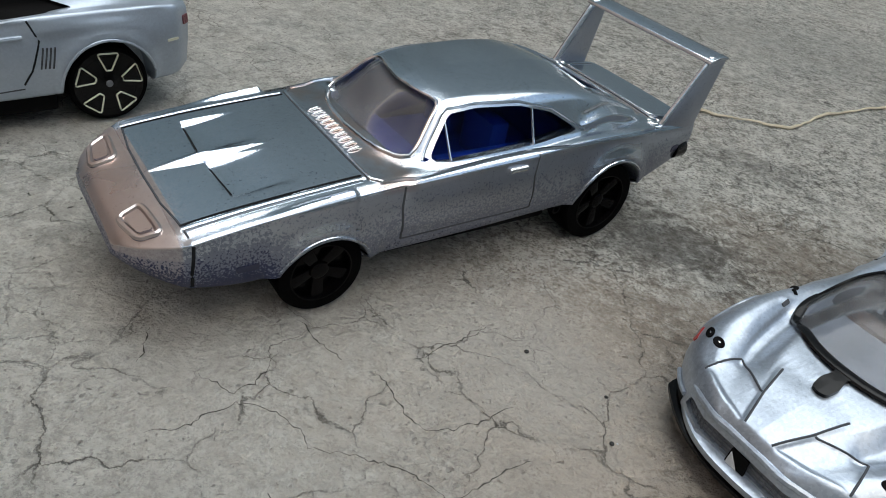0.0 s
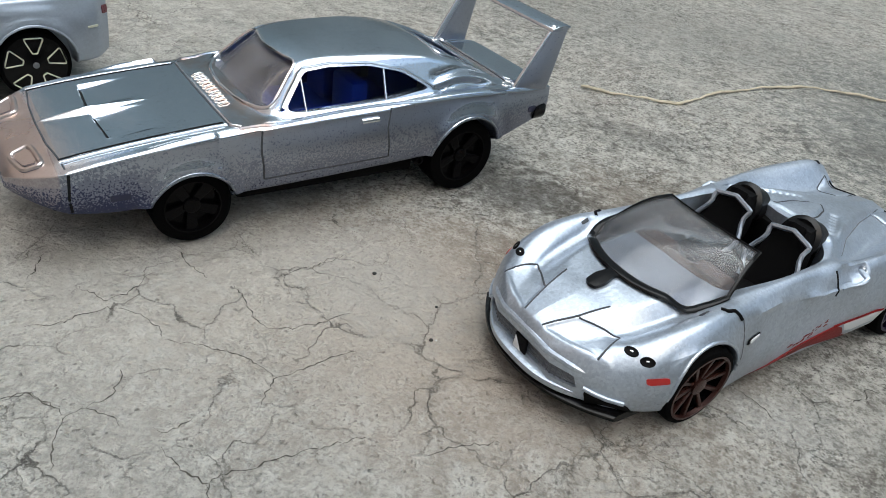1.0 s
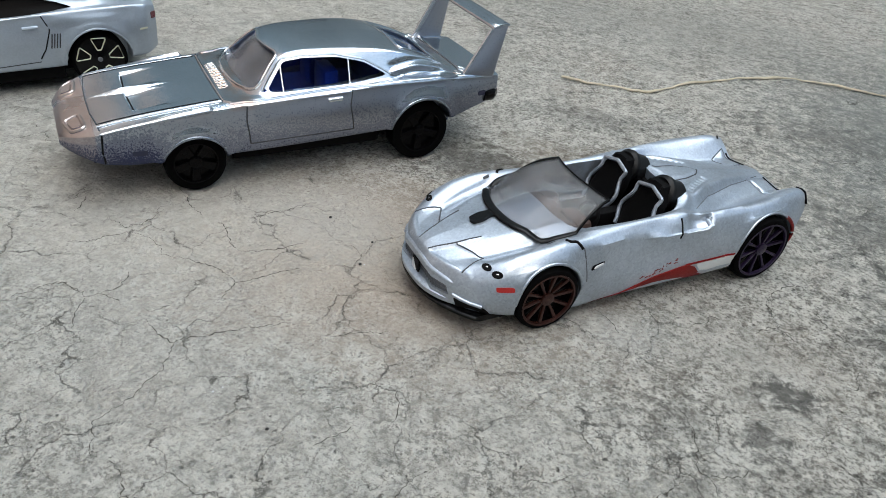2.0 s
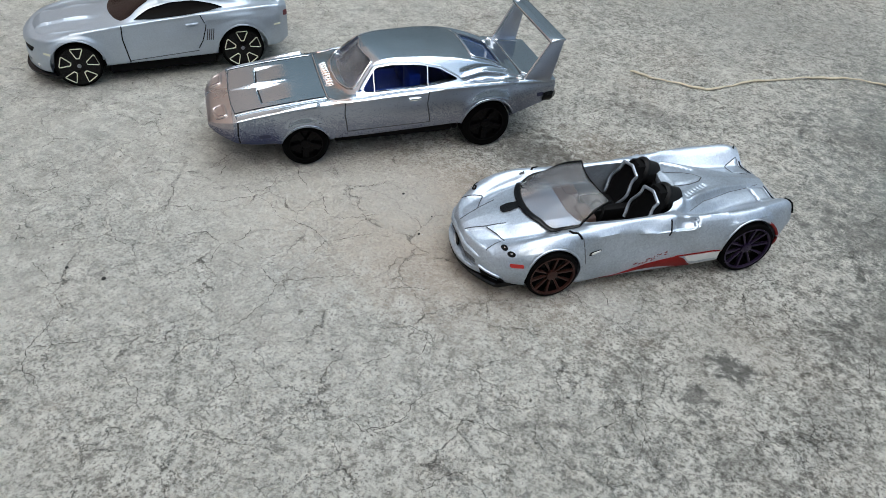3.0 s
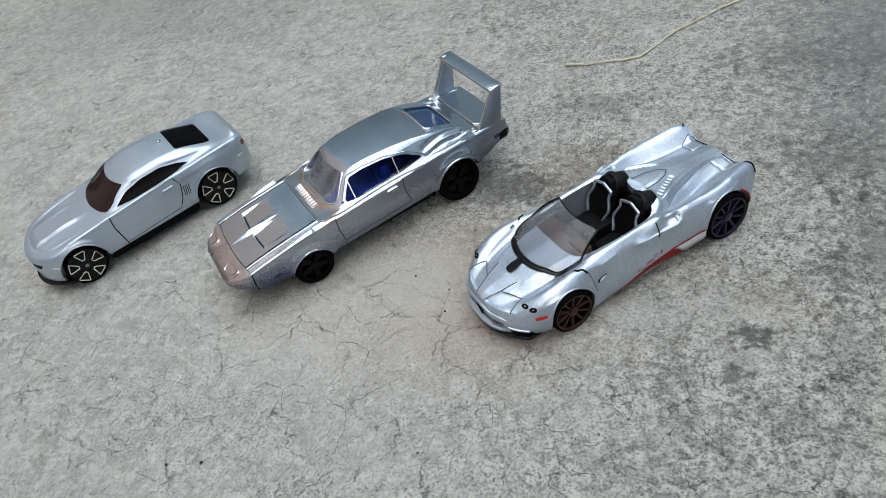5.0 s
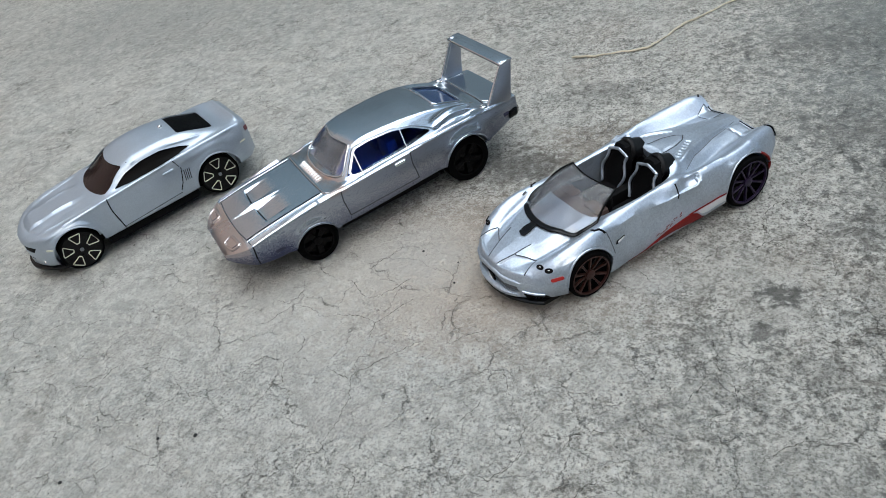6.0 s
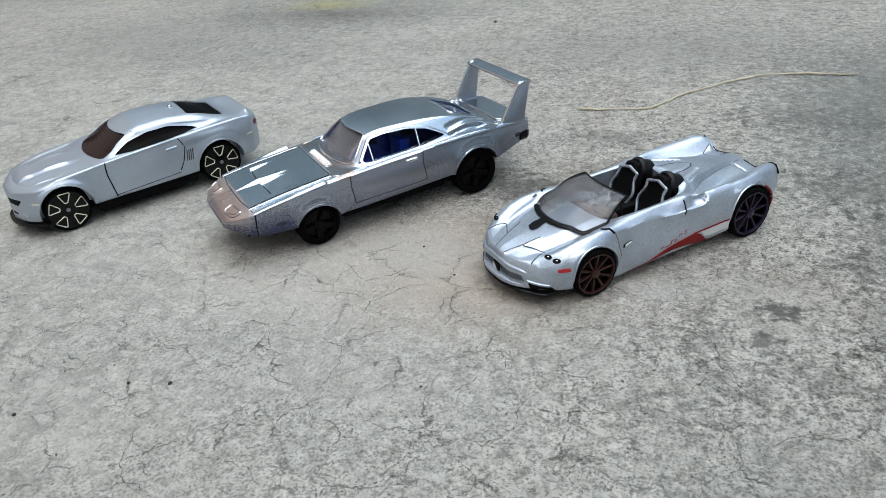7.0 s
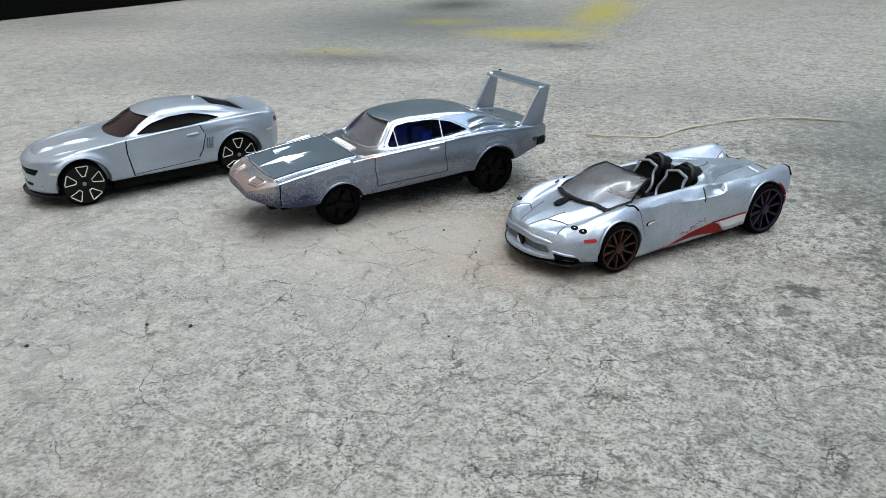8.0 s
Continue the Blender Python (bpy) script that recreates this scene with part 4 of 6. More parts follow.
def build_muscle():
    root = car("muscle_car", "toy muscle car in bare polished metal with a tall rear wing", MUSCLE_AT, MUSCLE_YAW)
    sh = Shell(stations((-2.62, 0.025), (1.0, 0.011), (2.55, 0.015), (2.82, 0)), muscle_section(), (1, 1, 6, 4, 22, 9, 10), muscle_relief)
    top, lside = on_top(sh), on_side(sh)
    window = [(0.56, 1.105), (0.30, 1.40), (0.05, 1.435), (-0.35, 1.43), (-0.68, 1.36), (-0.98, 1.20), (-0.50, 1.145)]
    screen = smooth_outline([(-0.70, 1.10), (0.70, 1.10), (0.50, 1.455), (-0.50, 1.455)], 0.14)
    rear = smooth_outline([(-1.27, -0.46), (-1.27, 0.46), (-1.80, 0.43), (-1.80, -0.43)], 0.10)
    side_cut = prism(smooth_outline(window, 0.18), "y", -1.3, 1.3)
    cutters = [well(1.44, 0.38, 0.345), flip(well(1.44, 0.38, 0.345)), well(-1.46, 0.445, 0.43), flip(well(-1.46, 0.445, 0.43)),
               block(-1.35, 0.75, -0.60, 0.60, 0.62, 1.40, 0.12), side_cut, prism(screen, "x", 0.1, 1.2), prism(rear, "z", 0.90, 1.8)]
    # panel gaps; the short lines at the recess fronts paint in their shadow
    seams = [seam_top(sh, [(2.41, -0.84), (2.46, -0.4), (2.47, 0.0), (2.46, 0.4), (2.41, 0.84)], 0.009, 20)]
    for s in (1, -1):
        seams.append(seam_top(sh, [(2.43, s * 0.718), (1.10, s * 0.718)], 0.013, 40))
        seams.append(seam_top(sh, [(2.036, s * 0.14), (2.012, s * 0.52)], 0.014, 12))
        seams.append(seam_side(sh, [(0.82, 1.06), (0.84, 0.85), (0.80, 0.55)], 0.0115, 12, s))
        seams.append(seam_side(sh, [(-0.47, 1.10), (-0.44, 0.90), (-0.50, 0.58)], 0.0115, 12, s))
        seams.append(seam_side(sh, [(0.80, 0.55), (-0.50, 0.58)], 0.011, 18, s))
        seams.append(seam_side(sh, [(2.40, 0.86), (2.42, 0.65), (2.40, 0.46)], 0.014, 10, s))
        seams.append(seam_top(sh, [(-2.06, s * 0.66), (-2.08, s * 0.3), (-2.08, 0.0)], 0.012, 14))
    cutters += [prism([(-0.79, 1.05), (0.79, 1.05), (0.57, 1.41), (-0.57, 1.41)], "x", -0.95, 0.32), block(-1.0, 0.60, -0.78, 0.78, 0.98, 1.14, 0.03)]
    seams.append(seam_top(sh, [(1.07, -0.78), (1.085, -0.4), (1.09, 0.0), (1.085, 0.4), (1.07, 0.78)], 0.009, 40))
    body = carve(sh.bmesh(), cutters + [groove(q) for q in seams])
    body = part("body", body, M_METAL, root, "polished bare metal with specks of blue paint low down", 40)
    for q in seams:
        gap_or_shade_fill(q, root, M_SEAM if q[1] > 0.0125 else M_FAINT)
    part("underbody", join(block(-0.95, 0.98, -0.70, 0.70, 0.24, 0.60, 0.05), block(-1.85, 2.3, -0.50, 0.50, 0.28, 0.64, 0.05)), M_BLACK, root, "black plastic chassis plate")
    part("cabin", join(block(-1.30, 0.70, -0.58, 0.58, 0.55, 0.80, 0.04), block(-1.80, -1.25, -0.42, 0.42, 0.88, 1.0, 0.04), block(-1.0, 0.40, 0.60, 0.68, 0.7, 1.06, 0.02), block(-1.0, 0.40, -0.68, -0.60, 0.7, 1.06, 0.02), block(-0.45, -0.25, -0.52, -0.08, 0.75, 1.20, 0.05), block(-0.45, -0.25, 0.08, 0.52, 0.75, 1.20, 0.05), block(-1.25, -1.02, -0.55, 0.55, 0.75, 1.12, 0.05), block(0.45, 0.72, -0.56, 0.56, 0.75, 1.06, 0.05)), M_BLUE, root, "blue plastic seats and dashboard")
    # glazing, set inside the openings
    zs = np.linspace(1.06, 1.50, 9)
    rows = []
    for z in zs:
        half = 0.73 - 0.22 * (z - 1.06) / 0.44
        rows.append([(ws_x(sh, y, z) - 0.05, y, z - 0.02) for y in np.linspace(-half, half, 11)])
    part("windscreen", sheet(rows, 0.015), G_BLUE, root, "clear windscreen with a pale blue tint")
    rr = [[(x, y, sh.top(x, y) - 0.035) for y in np.linspace(-0.48, 0.48, 9)] for x in np.linspace(-1.24, -1.83, 9)]
    part("rear_window", sheet(rr, 0.012), G_REAR, root, "dark blue rear window")
    part("rear_window_frame", tube([top(p)[0] for p in line(rear + rear[:1], 60)[:-1]], 0.022, 8, True), M_METAL, root, "bright frame round the rear window")
    for s in (1, -1):
        part("side_window", side_pane(sh, smooth_outline([(x * 1.03 - 0.005, (z - 1.25) * 1.08 + 1.25) for x, z in window], 0.18), 0.05, s, 0.008), G_SIDE, root)
        f = on_side(sh, s, 0.02)
        part("window_post", tube([f(p)[0] for p in line([(0.36, 1.10), (0.34, 1.36)], 6)], 0.011, 6), M_METAL, root)
        part("window_pillar", tube([f(p)[0] for p in line([(-0.47, 1.10), (-0.50, 1.43)], 8)], 0.012, 6), M_METAL, root)
        h = on_side(sh, s, -0.01)
        part("door_handle", tube([h(p)[0] for p in line([(-0.15, 1.005), (-0.33, 1.01)], 5)], 0.024, 8), M_CHROME, root, "small worn chrome door handle")
        part("side_marker", plate(smooth_outline([(2.12, 0.57), (1.96, 0.57), (1.96, 0.63), (2.12, 0.63)], 0.2), on_side(sh, s), 0.006), M_DULLBLUE, root, "dull dark blue side marker")
        part("rear_marker", plate(smooth_outline([(-2.30, 0.80), (-2.42, 0.80), (-2.42, 0.87), (-2.30, 0.87)], 0.3), on_side(sh, s), 0.006), M_DULLBLUE, root)
        # raised headlamp surrounds and lids on the nose
        outl = smooth_outline([(2.57, s * 0.33), (2.54, s * 0.70), (2.68, s * 0.65), (2.74, s * 0.36)], 0.25)
        part("headlamp_surround", tube([top(p)[0] for p in outl], 0.026, 8, True), M_METAL, root)
        part("headlamp_lid", plate(smooth_outline([(2.60, s * 0.385), (2.575, s * 0.65), (2.665, s * 0.615), (2.70, s * 0.405)], 0.2), top, 0.020), M_METAL, root)
        part("hood_bead", tube([top(p)[0] for p in line([(2.43, s * 0.755), (1.11, s * 0.755)], 40)], 0.024, 10, False, 0.6), M_METAL, root, "raised bright bead along the hood edge")
        part("drip_rail", tube([on_side(sh, s)(p)[0] for p in line([(0.60, 1.12), (0.33, 1.42), (0.05, 1.46), (-0.35, 1.455), (-0.70, 1.385), (-1.02, 1.21)], 26)], 0.013, 6), M_METAL, root, "bright drip rail over the side windows")
        part("arch_lip", arch(sh, s, 1.44, 0.345, 0.388), M_METAL, root)
        part("arch_lip", arch(sh, s, -1.46, 0.43, 0.455), M_METAL, root)
        part("exhaust", moved(lathe([(0, -0.06), (0.05, -0.06), (0.05, 0.05), (0.03, 0.05), (0.03, 0.0), (0, 0.0)], 16), pose(-0.93, s * 0.80, 0.42)), M_BLACK, root, "black side exhaust tip")
    for k in range(10):
        y = -0.36 + 0.72 * k / 9
        part("cowl_louvre", tube([top((x, y))[0] + Vector((0, 0, z)) for x, z in ((1.025, -0.006), (1.00, 0.008), (0.94, 0.012), (0.91, -0.002))], 0.0115, 8), M_CHROME, root)
    part("windscreen_frame", tube([(ws_x(sh, y, z) + 0.004, y, z) for y, z in line(screen + screen[:1], 70)[:-1]], 0.017, 8, True), M_CHROME, root, "bright worn edge round the windscreen")
    part("cowl_bead", tube([top(p)[0] for p in line([(0.98, -0.84), (1.055, -0.77), (1.065, -0.4), (1.07, 0.0), (1.065, 0.4), (1.055, 0.77), (0.98, 0.84)], 40)], 0.017, 8), M_METAL, root, "raised bright bead behind the hood")
    for s in (1, -1):
        part("belt_bead", tube([on_side(sh, s)(p)[0] for p in [(x, 1.045 + 0.075 * math.sin(math.pi * min(1, (1.0 - x) / 3.6))) for x in np.linspace(1.0, -2.5, 40)]], 0.017, 6), M_METAL, root, "bright bead along the beltline")
    # trunk lid, its bright front edge, and the blobs where the fins were fixed
    part("trunk_lid", sheet([[(x, y, sh.top(x, y) + 0.010) for y in np.linspace(-0.62, 0.62, 15)] for x in np.linspace(-2.12, -2.55, 8)], 0.012), M_METAL, root, "trunk lid of worn bare metal")
    part("lid_bead", tube([top(p)[0] + Vector((0, 0, 0.008)) for p in line([(-2.50, -0.655), (-2.16, -0.655), (-2.10, -0.60), (-2.09, 0.0), (-2.10, 0.60), (-2.16, 0.655), (-2.50, 0.655)], 50)], 0.015, 8), M_METAL, root, "bright edge round the trunk lid")
    for s in (1, -1):
        for x, y, r in ((-1.99, 0.755, 0.050), (-2.02, 0.69, 0.030), (-2.13, 0.715, 0.028)):
            blob = bmesh.new()
            bmesh.ops.create_icosphere(blob, subdivisions=3, radius=r)
            for v in blob.verts:
                v.co *= 1 + 0.35 * noise.noise(v.co * 25 + Vector((x * 9, y * 7, s)))
                v.co.z *= 0.45
            part("filler_blob", moved(blob, Matrix.Translation((x, s * y, sh.top(x, y)))), M_CHROME, root, "bright blob of filler at the fin's foot")
    # wing: two swept fins and a crossbar
    for s in (1, -1):
        part("wing_fin", fin(s), M_METAL, root, "swept upright of the rear wing")
    wing = []
    for y in np.linspace(-0.86, 0.86, 9):
        prof = [(-2.40, 1.70), (-2.42, 1.735), (-2.55, 1.765), (-2.66, 1.755), (-2.66, 1.735), (-2.52, 1.70)]
        wing.append([(x, y, z) for x, z in prof])
    part("wing_blade", softened(loop_loft(wing), 0.010), M_METAL, root, "wing crossbar of worn bare metal")
    part("rear_bumper", tube([(-2.42, -0.80, 0.78), (-2.56, -0.795, 0.78), (-2.62, -0.74, 0.78), (-2.635, -0.5, 0.78), (-2.64, 0, 0.78), (-2.635, 0.5, 0.78), (-2.62, 0.74, 0.78), (-2.56, 0.795, 0.78), (-2.42, 0.80, 0.78)], 0.05, 10, False, 1.7), M_GLOSS, root, "black rear bumper")
    part("front_spoiler", block(2.15, 2.52, -0.62, 0.62, 0.38, 0.48, 0.03), M_BLACK, root, "black chin spoiler")
    for s in (1, -1):
        wheel(root, 1.44, 0.355, 0.355, s, 0.30, 0.875, "five_spoke", M_RIM)
        wheel(root, -1.46, 0.405, 0.405, s, 0.32, 0.88, "five_spoke", M_RIM)
    axle(root, 1.44, 0.355, 0.7)
    axle(root, -1.46, 0.405, 0.7)
    return root


def ws_x(sh, y, z):
    """The x of the windscreen's face at a height."""
    return sh.front(y, z, 0.15, 1.25)


def arch(sh, s, x, z, r, thick=0.018):
    """The rolled lip round a wheel opening."""
    pts = []
    for k in range(25):
        a = radians(4 + 172 * k / 24)
        px, pz = x + r * math.cos(a), z + r * math.sin(a)
        pts.append(Vector((px, s * (sh.side(px, pz) - 0.002), pz)))
    return tube(pts, thick, 8)


def loop_loft(rings):
    """A closed solid through loops of points."""
    bm = bmesh.new()
    vs = [[bm.verts.new(p) for p in ring] for ring in rings]
    n = len(vs[0])
    for a, b in zip(vs, vs[1:]):
        for k in range(n):
            bm.faces.new((a[k], a[(k + 1) % n], b[(k + 1) % n], b[k]))
    bm.faces.new(vs[0][::-1])
    bm.faces.new(vs[-1])
    bmesh.ops.recalc_face_normals(bm, faces=bm.faces)
    return bm


def softened(bm, width):
    """The same solid with its sharp edges rounded."""
    hard = [e for e in bm.edges if len(e.link_faces) == 2 and e.calc_face_angle(0) > 0.5]
    bmesh.ops.bevel(bm, geom=hard, offset=width, segments=2, profile=0.5, affect="EDGES", clamp_overlap=True)
    return bm


def fin(s):
    """A wing upright: wide at the deck, swept back, with rounded faces."""
    rings = []
    for u in np.linspace(0, 1, 7):
        z = 1.06 + u * 0.70
        x_front = -2.02 - 0.42 * u
        x_back = -2.50 - 0.14 * u
        y = 0.80 + 0.01 * u
        t = 0.055 - 0.01 * u
        rings.append([(x_front, s * (y - 0.3 * t), z), (x_front - 0.02, s * (y + 0.5 * t), z), (x_back, s * (y + t), z), (x_back - 0.02, s * y, z), (x_back, s * (y - t), z), (x_front - 0.06, s * (y - t), z)])
    return softened(loop_loft(rings), 0.014)


MUSCLE_AT, MUSCLE_YAW = (-0.947, 4.952), -132.4
build_muscle()


# ---- the silver coupe with outlined wheels ----
def coupe_section():
    zb = pchip([(-2.28, 0.42), (-2.0, 0.36), (-1.0, 0.34), (1.0, 0.33), (1.9, 0.27), (2.22, 0.27)])
    ys = pchip([(-2.28, 0.66), (-2.1, 0.82), (-1.0, 0.90), (1.0, 0.89), (1.70, 0.86), (1.93, 0.72), (2.06, 0.54), (2.15, 0.34), (2.20, 0.18)])
    yw = pchip([(-2.28, 0.74), (-2.1, 0.88), (-1.4, 0.96), (-0.6, 0.93), (0.6, 0.92), (1.4, 0.95), (1.74, 0.92), (1.93, 0.79), (2.06, 0.61), (2.15, 0.42), (2.20, 0.24)])
    zw = pchip([(-2.28, 0.82), (-1.4, 0.74), (0.5, 0.62), (1.4, 0.62), (2.22, 0.50)])
    yb = pchip([(-2.28, 0.70), (-2.1, 0.82), (-1.4, 0.86), (-0.6, 0.86), (0.6, 0.86), (1.4, 0.85), (1.76, 0.81), (1.93, 0.70), (2.06, 0.53), (2.15, 0.36), (2.20, 0.20)])
    zl = pchip([(-2.28, 1.06), (-2.1, 1.12), (-1.4, 1.11), (-0.8, 1.08), (0.0, 1.04), (0.6, 1.00), (1.0, 0.97), (1.4, 0.94), (1.8, 0.88), (2.04, 0.82), (2.14, 0.775), (2.22, 0.71)])
    yg = pchip([(-2.28, 0.62), (-2.0, 0.70), (-1.4, 0.74), (-0.6, 0.79), (0.5, 0.79), (0.9, 0.74), (1.5, 0.66), (1.93, 0.55), (2.06, 0.42), (2.15, 0.28), (2.20, 0.15)])
    zg = pchip([(-2.28, 1.10), (-2.1, 1.15), (-1.4, 1.14), (-0.8, 1.12), (0.0, 1.08), (0.6, 1.03), (1.0, 0.985), (1.4, 0.945), (1.8, 0.90), (2.04, 0.845), (2.14, 0.80), (2.22, 0.735)])
    yr = pchip([(-2.28, 0.5), (-1.75, 0.56), (-1.1, 0.56), (-0.4, 0.60), (0.10, 0.58), (0.6, 0.62), (0.9, 0.55), (1.5, 0.46), (1.93, 0.38), (2.06, 0.28), (2.15, 0.19), (2.20, 0.10)])
    zr = pchip([(-2.28, 1.11), (-2.15, 1.175), (-1.95, 1.14), (-1.75, 1.165), (-1.1, 1.35), (-0.6, 1.395), (-0.2, 1.385), (0.12, 1.31), (0.66, 1.045), (0.9, 1.01), (1.4, 0.975), (1.8, 0.93), (2.04, 0.87), (2.14, 0.82), (2.22, 0.75)])
    zt = pchip([(-2.28, 1.11), (-2.15, 1.17), (-1.95, 1.125), (-1.78, 1.16), (-1.1, 1.395), (-0.6, 1.445), (-0.2, 1.435), (0.16, 1.35), (0.84, 1.035), (0.95, 1.02), (1.4, 0.985), (1.8, 0.94), (2.04, 0.88), (2.14, 0.83), (2.22, 0.755)])

    def section(x):
        return [(0, zb(x)), (ys(x), zb(x), 0.15), (yw(x), zw(x), 0.5), (yb(x), zl(x), 0.25), (yg(x), zg(x), 0.25), (yr(x), zr(x), 0.32), (yr(x) * 0.5, zt(x) - 0.2 * (zt(x) - zr(x)), 0.5), (0, zt(x))]
    return section


def coupe_relief(x, y, z, up):
    """Hood bulge, shoulder line, flared arches, sill and spoiler lip."""
    top, side = ease(0.35, 0.7, up), ease(0.6, 0.3, np.abs(up))
    h = top * 0.030 * ease(0.315, 0.265, y) * ease(0.70, 1.25, x) * ease(2.03, 1.86, x)
    h += top * fold(x, y, [(1.95, 0.265), (1.5, 0.27), (0.82, 0.285)], 0.020, 0.016)
    h -= top * 0.012 * np.exp(-((y - 0.50) / 0.10) ** 2) * ease(0.9, 1.1, x) * ease(2.0, 1.8, x)
    h -= top * fold(x, y, [(2.03, 0.0), (1.99, 0.30), (1.86, 0.56)], 0.025, 0.014, 0.0)
    h += fold(x, z, [(1.95, 0.80), (1.40, 0.935), (0.6, 1.0), (-0.6, 1.08), (-1.4, 1.11), (-2.1, 1.12)], 0.022, 0.022, 0.06) * ease(0.70, 0.80, y)
    for wx, wz, r in ((1.40, 0.40, 0.47), (-1.40, 0.405, 0.48)):
        d = np.hypot(x - wx, z - wz)
        h += side * 0.028 * np.exp(-((d - r) / 0.06) ** 2) * ease(wz - 0.12, wz + 0.05, z)
    # waisted door, and a sill that stands out below it
    h -= side * 0.014 * np.exp(-((z - 0.56) / 0.09) ** 2) * ease(0.95, 0.7, x) * ease(-0.98, -0.75, x)
    h += side * fold(x, z, [(0.75, 0.42), (-0.75, 0.47)], 0.035, 0.022, 0.12)
    # haunch over the rear wheel and the raised tail lip
    h += fold(x, z, [(-0.55, 1.00), (-1.0, 1.02), (-1.9, 0.98)], 0.09, 0.022, 0.3) * side
    h += top * 0.030 * np.exp(-((x + 2.17) / 0.045) ** 2) * ease(0.74, 0.6, y)
    h += fold(x, z, [(0.42, 1.12), (0.10, 1.28), (-0.30, 1.345), (-0.65, 1.345), (-1.0, 1.27), (-1.5, 1.19)], 0.020, 0.014, 0.1) * ease(0.45, 0.55, y)
    # roof channel beside its raised edge
    h += top * fold(x, y, [(0.05, 0.37), (-1.02, 0.33)], 0.020, 0.014)
    h += top * fold(x, y, [(1.85, 0.60), (1.4, 0.69), (0.80, 0.76)], 0.022, 0.018)
    return h


def build_coupe():
    root = car("sports_coupe", "silver toy coupe with black wheels and dark windows", COUPE_AT, COUPE_YAW)
    sh = Shell(stations((-2.28, 0.021), (2.20, 0)), coupe_section(), (1, 1, 10, 5, 12, 7, 7), coupe_relief)
    top = on_top(sh)
    window = smooth_outline([(0.43, 1.05), (0.10, 1.21), (-0.25, 1.285), (-0.63, 1.292), (-0.95, 1.22), (-1.18, 1.14), (-0.5, 1.09)], 0.2)
    screen = smooth_outline([(-0.72, 1.03), (0.72, 1.03), (0.57, 1.325), (-0.57, 1.325)], 0.10)
    rear = smooth_outline([(-1.08, -0.49), (-1.08, 0.49), (-1.74, 0.50), (-1.74, -0.50)], 0.10)
    seams = []
    cutters = [well(1.40, 0.445, 0.40), flip(well(1.40, 0.445, 0.40)), well(-1.40, 0.455, 0.405), flip(well(-1.40, 0.455, 0.405)),
               block(-1.2, 0.55, -0.56, 0.56, 0.60, 1.28, 0.12), prism(window, "y", -1.3, 1.3), prism(screen, "x", 0.0, 1.1), prism(rear, "z", 1.10, 1.7)]
    # grille slots in the nose
    cutters.append(prism(smooth_outline([(-0.52, 0.585), (0.52, 0.585), (0.62, 0.70), (-0.62, 0.70)], 0.10), "x", 1.90, 2.5))
    cutters.append(prism(smooth_outline([(-0.40, 0.38), (0.40, 0.38), (0.44, 0.45), (-0.44, 0.45)], 0.2), "x", 2.0, 2.5))
    for s in (1, -1):
        seams.append(seam_side(sh, [(0.60, 1.02), (0.62, 0.80), (0.56, 0.37)], 0.014, 12, s))
        seams.append(seam_side(sh, [(-0.72, 1.09), (-0.80, 0.90), (-0.70, 0.62), (-0.62, 0.50)], 0.013, 14, s))
        seams.append(seam_side(sh, [(0.56, 0.40), (-0.62, 0.46)], 0.009, 16, s))
        for k in range(4):
            x = -0.80 - 0.035 * k
            seams.append(seam_side(sh, [(x - 0.02, 0.84), (x + 0.02, 0.64)], 0.010, 6, s))
    part("body", carve(sh.bmesh(), cutters + [groove(q) for q in seams]), M_SILVER, root, "glossy silver painted body", 40)
    for q in seams:
        gap_or_shade_fill(q, root, M_SEAM if q[1] > 0.0125 else M_FAINT)
    part("underbody", join(block(-0.92, 0.92, -0.80, 0.80, 0.15, 0.45, 0.04), block(-1.80, 1.95, -0.5, 0.5, 0.16, 0.45, 0.04)), M_BLACK, root, "black plastic chassis plate")
    part("cabin", join(block(-1.15, 0.6, -0.58, 0.58, 0.5, 0.85, 0.04), block(-0.45, -0.22, -0.50, -0.08, 0.8, 1.18, 0.05), block(-0.45, -0.22, 0.08, 0.50, 0.8, 1.18, 0.05)), M_BLACK, root, "black plastic seats")
    rows = []
    for z in np.linspace(1.0, 1.36, 9):
        half = 0.76 - 0.18 * (z - 1.0) / 0.36
        rows.append([(sh.front(y, z, 0.0, 1.15) - 0.035, y, z - 0.015) for y in np.linspace(-half, half, 13)])
    part("windscreen", sheet(rows, 0.012), G_BROWN, root, "dark brown tinted windscreen")
    rr = [[(x, y, sh.top(x, y) - 0.02) for y in np.linspace(-0.54, 0.54, 9)] for x in np.linspace(-1.04, -1.78, 9)]
    part("rear_window", sheet(rr, 0.012), G_DARK, root, "black tinted rear window")
    for s in (1, -1):
        part("side_window", side_pane(sh, [((x + 0.35) * 1.05 - 0.35, (z - 1.17) * 1.12 + 1.17) for x, z in window], 0.035, s, 0.008), G_DARK, root)
        h = on_side(sh, s, -0.012)
        part("door_handle", tube([h(p)[0] for p in line([(-0.46, 0.935), (-0.66, 0.945)], 6)], 0.022, 8), M_SILVER, root)
        part("side_marker", plate(smooth_outline([(1.90, 0.63), (1.78, 0.63), (1.78, 0.665), (1.90, 0.665)], 0.2), on_side(sh, s), 0.008), M_PRINT, root, "pale yellow side marker")
        part("rear_marker", plate(smooth_outline([(-2.0, 0.78), (-2.12, 0.79), (-2.12, 0.815), (-2.0, 0.805)], 0.2), on_side(sh, s), 0.008), M_PRINT, root)
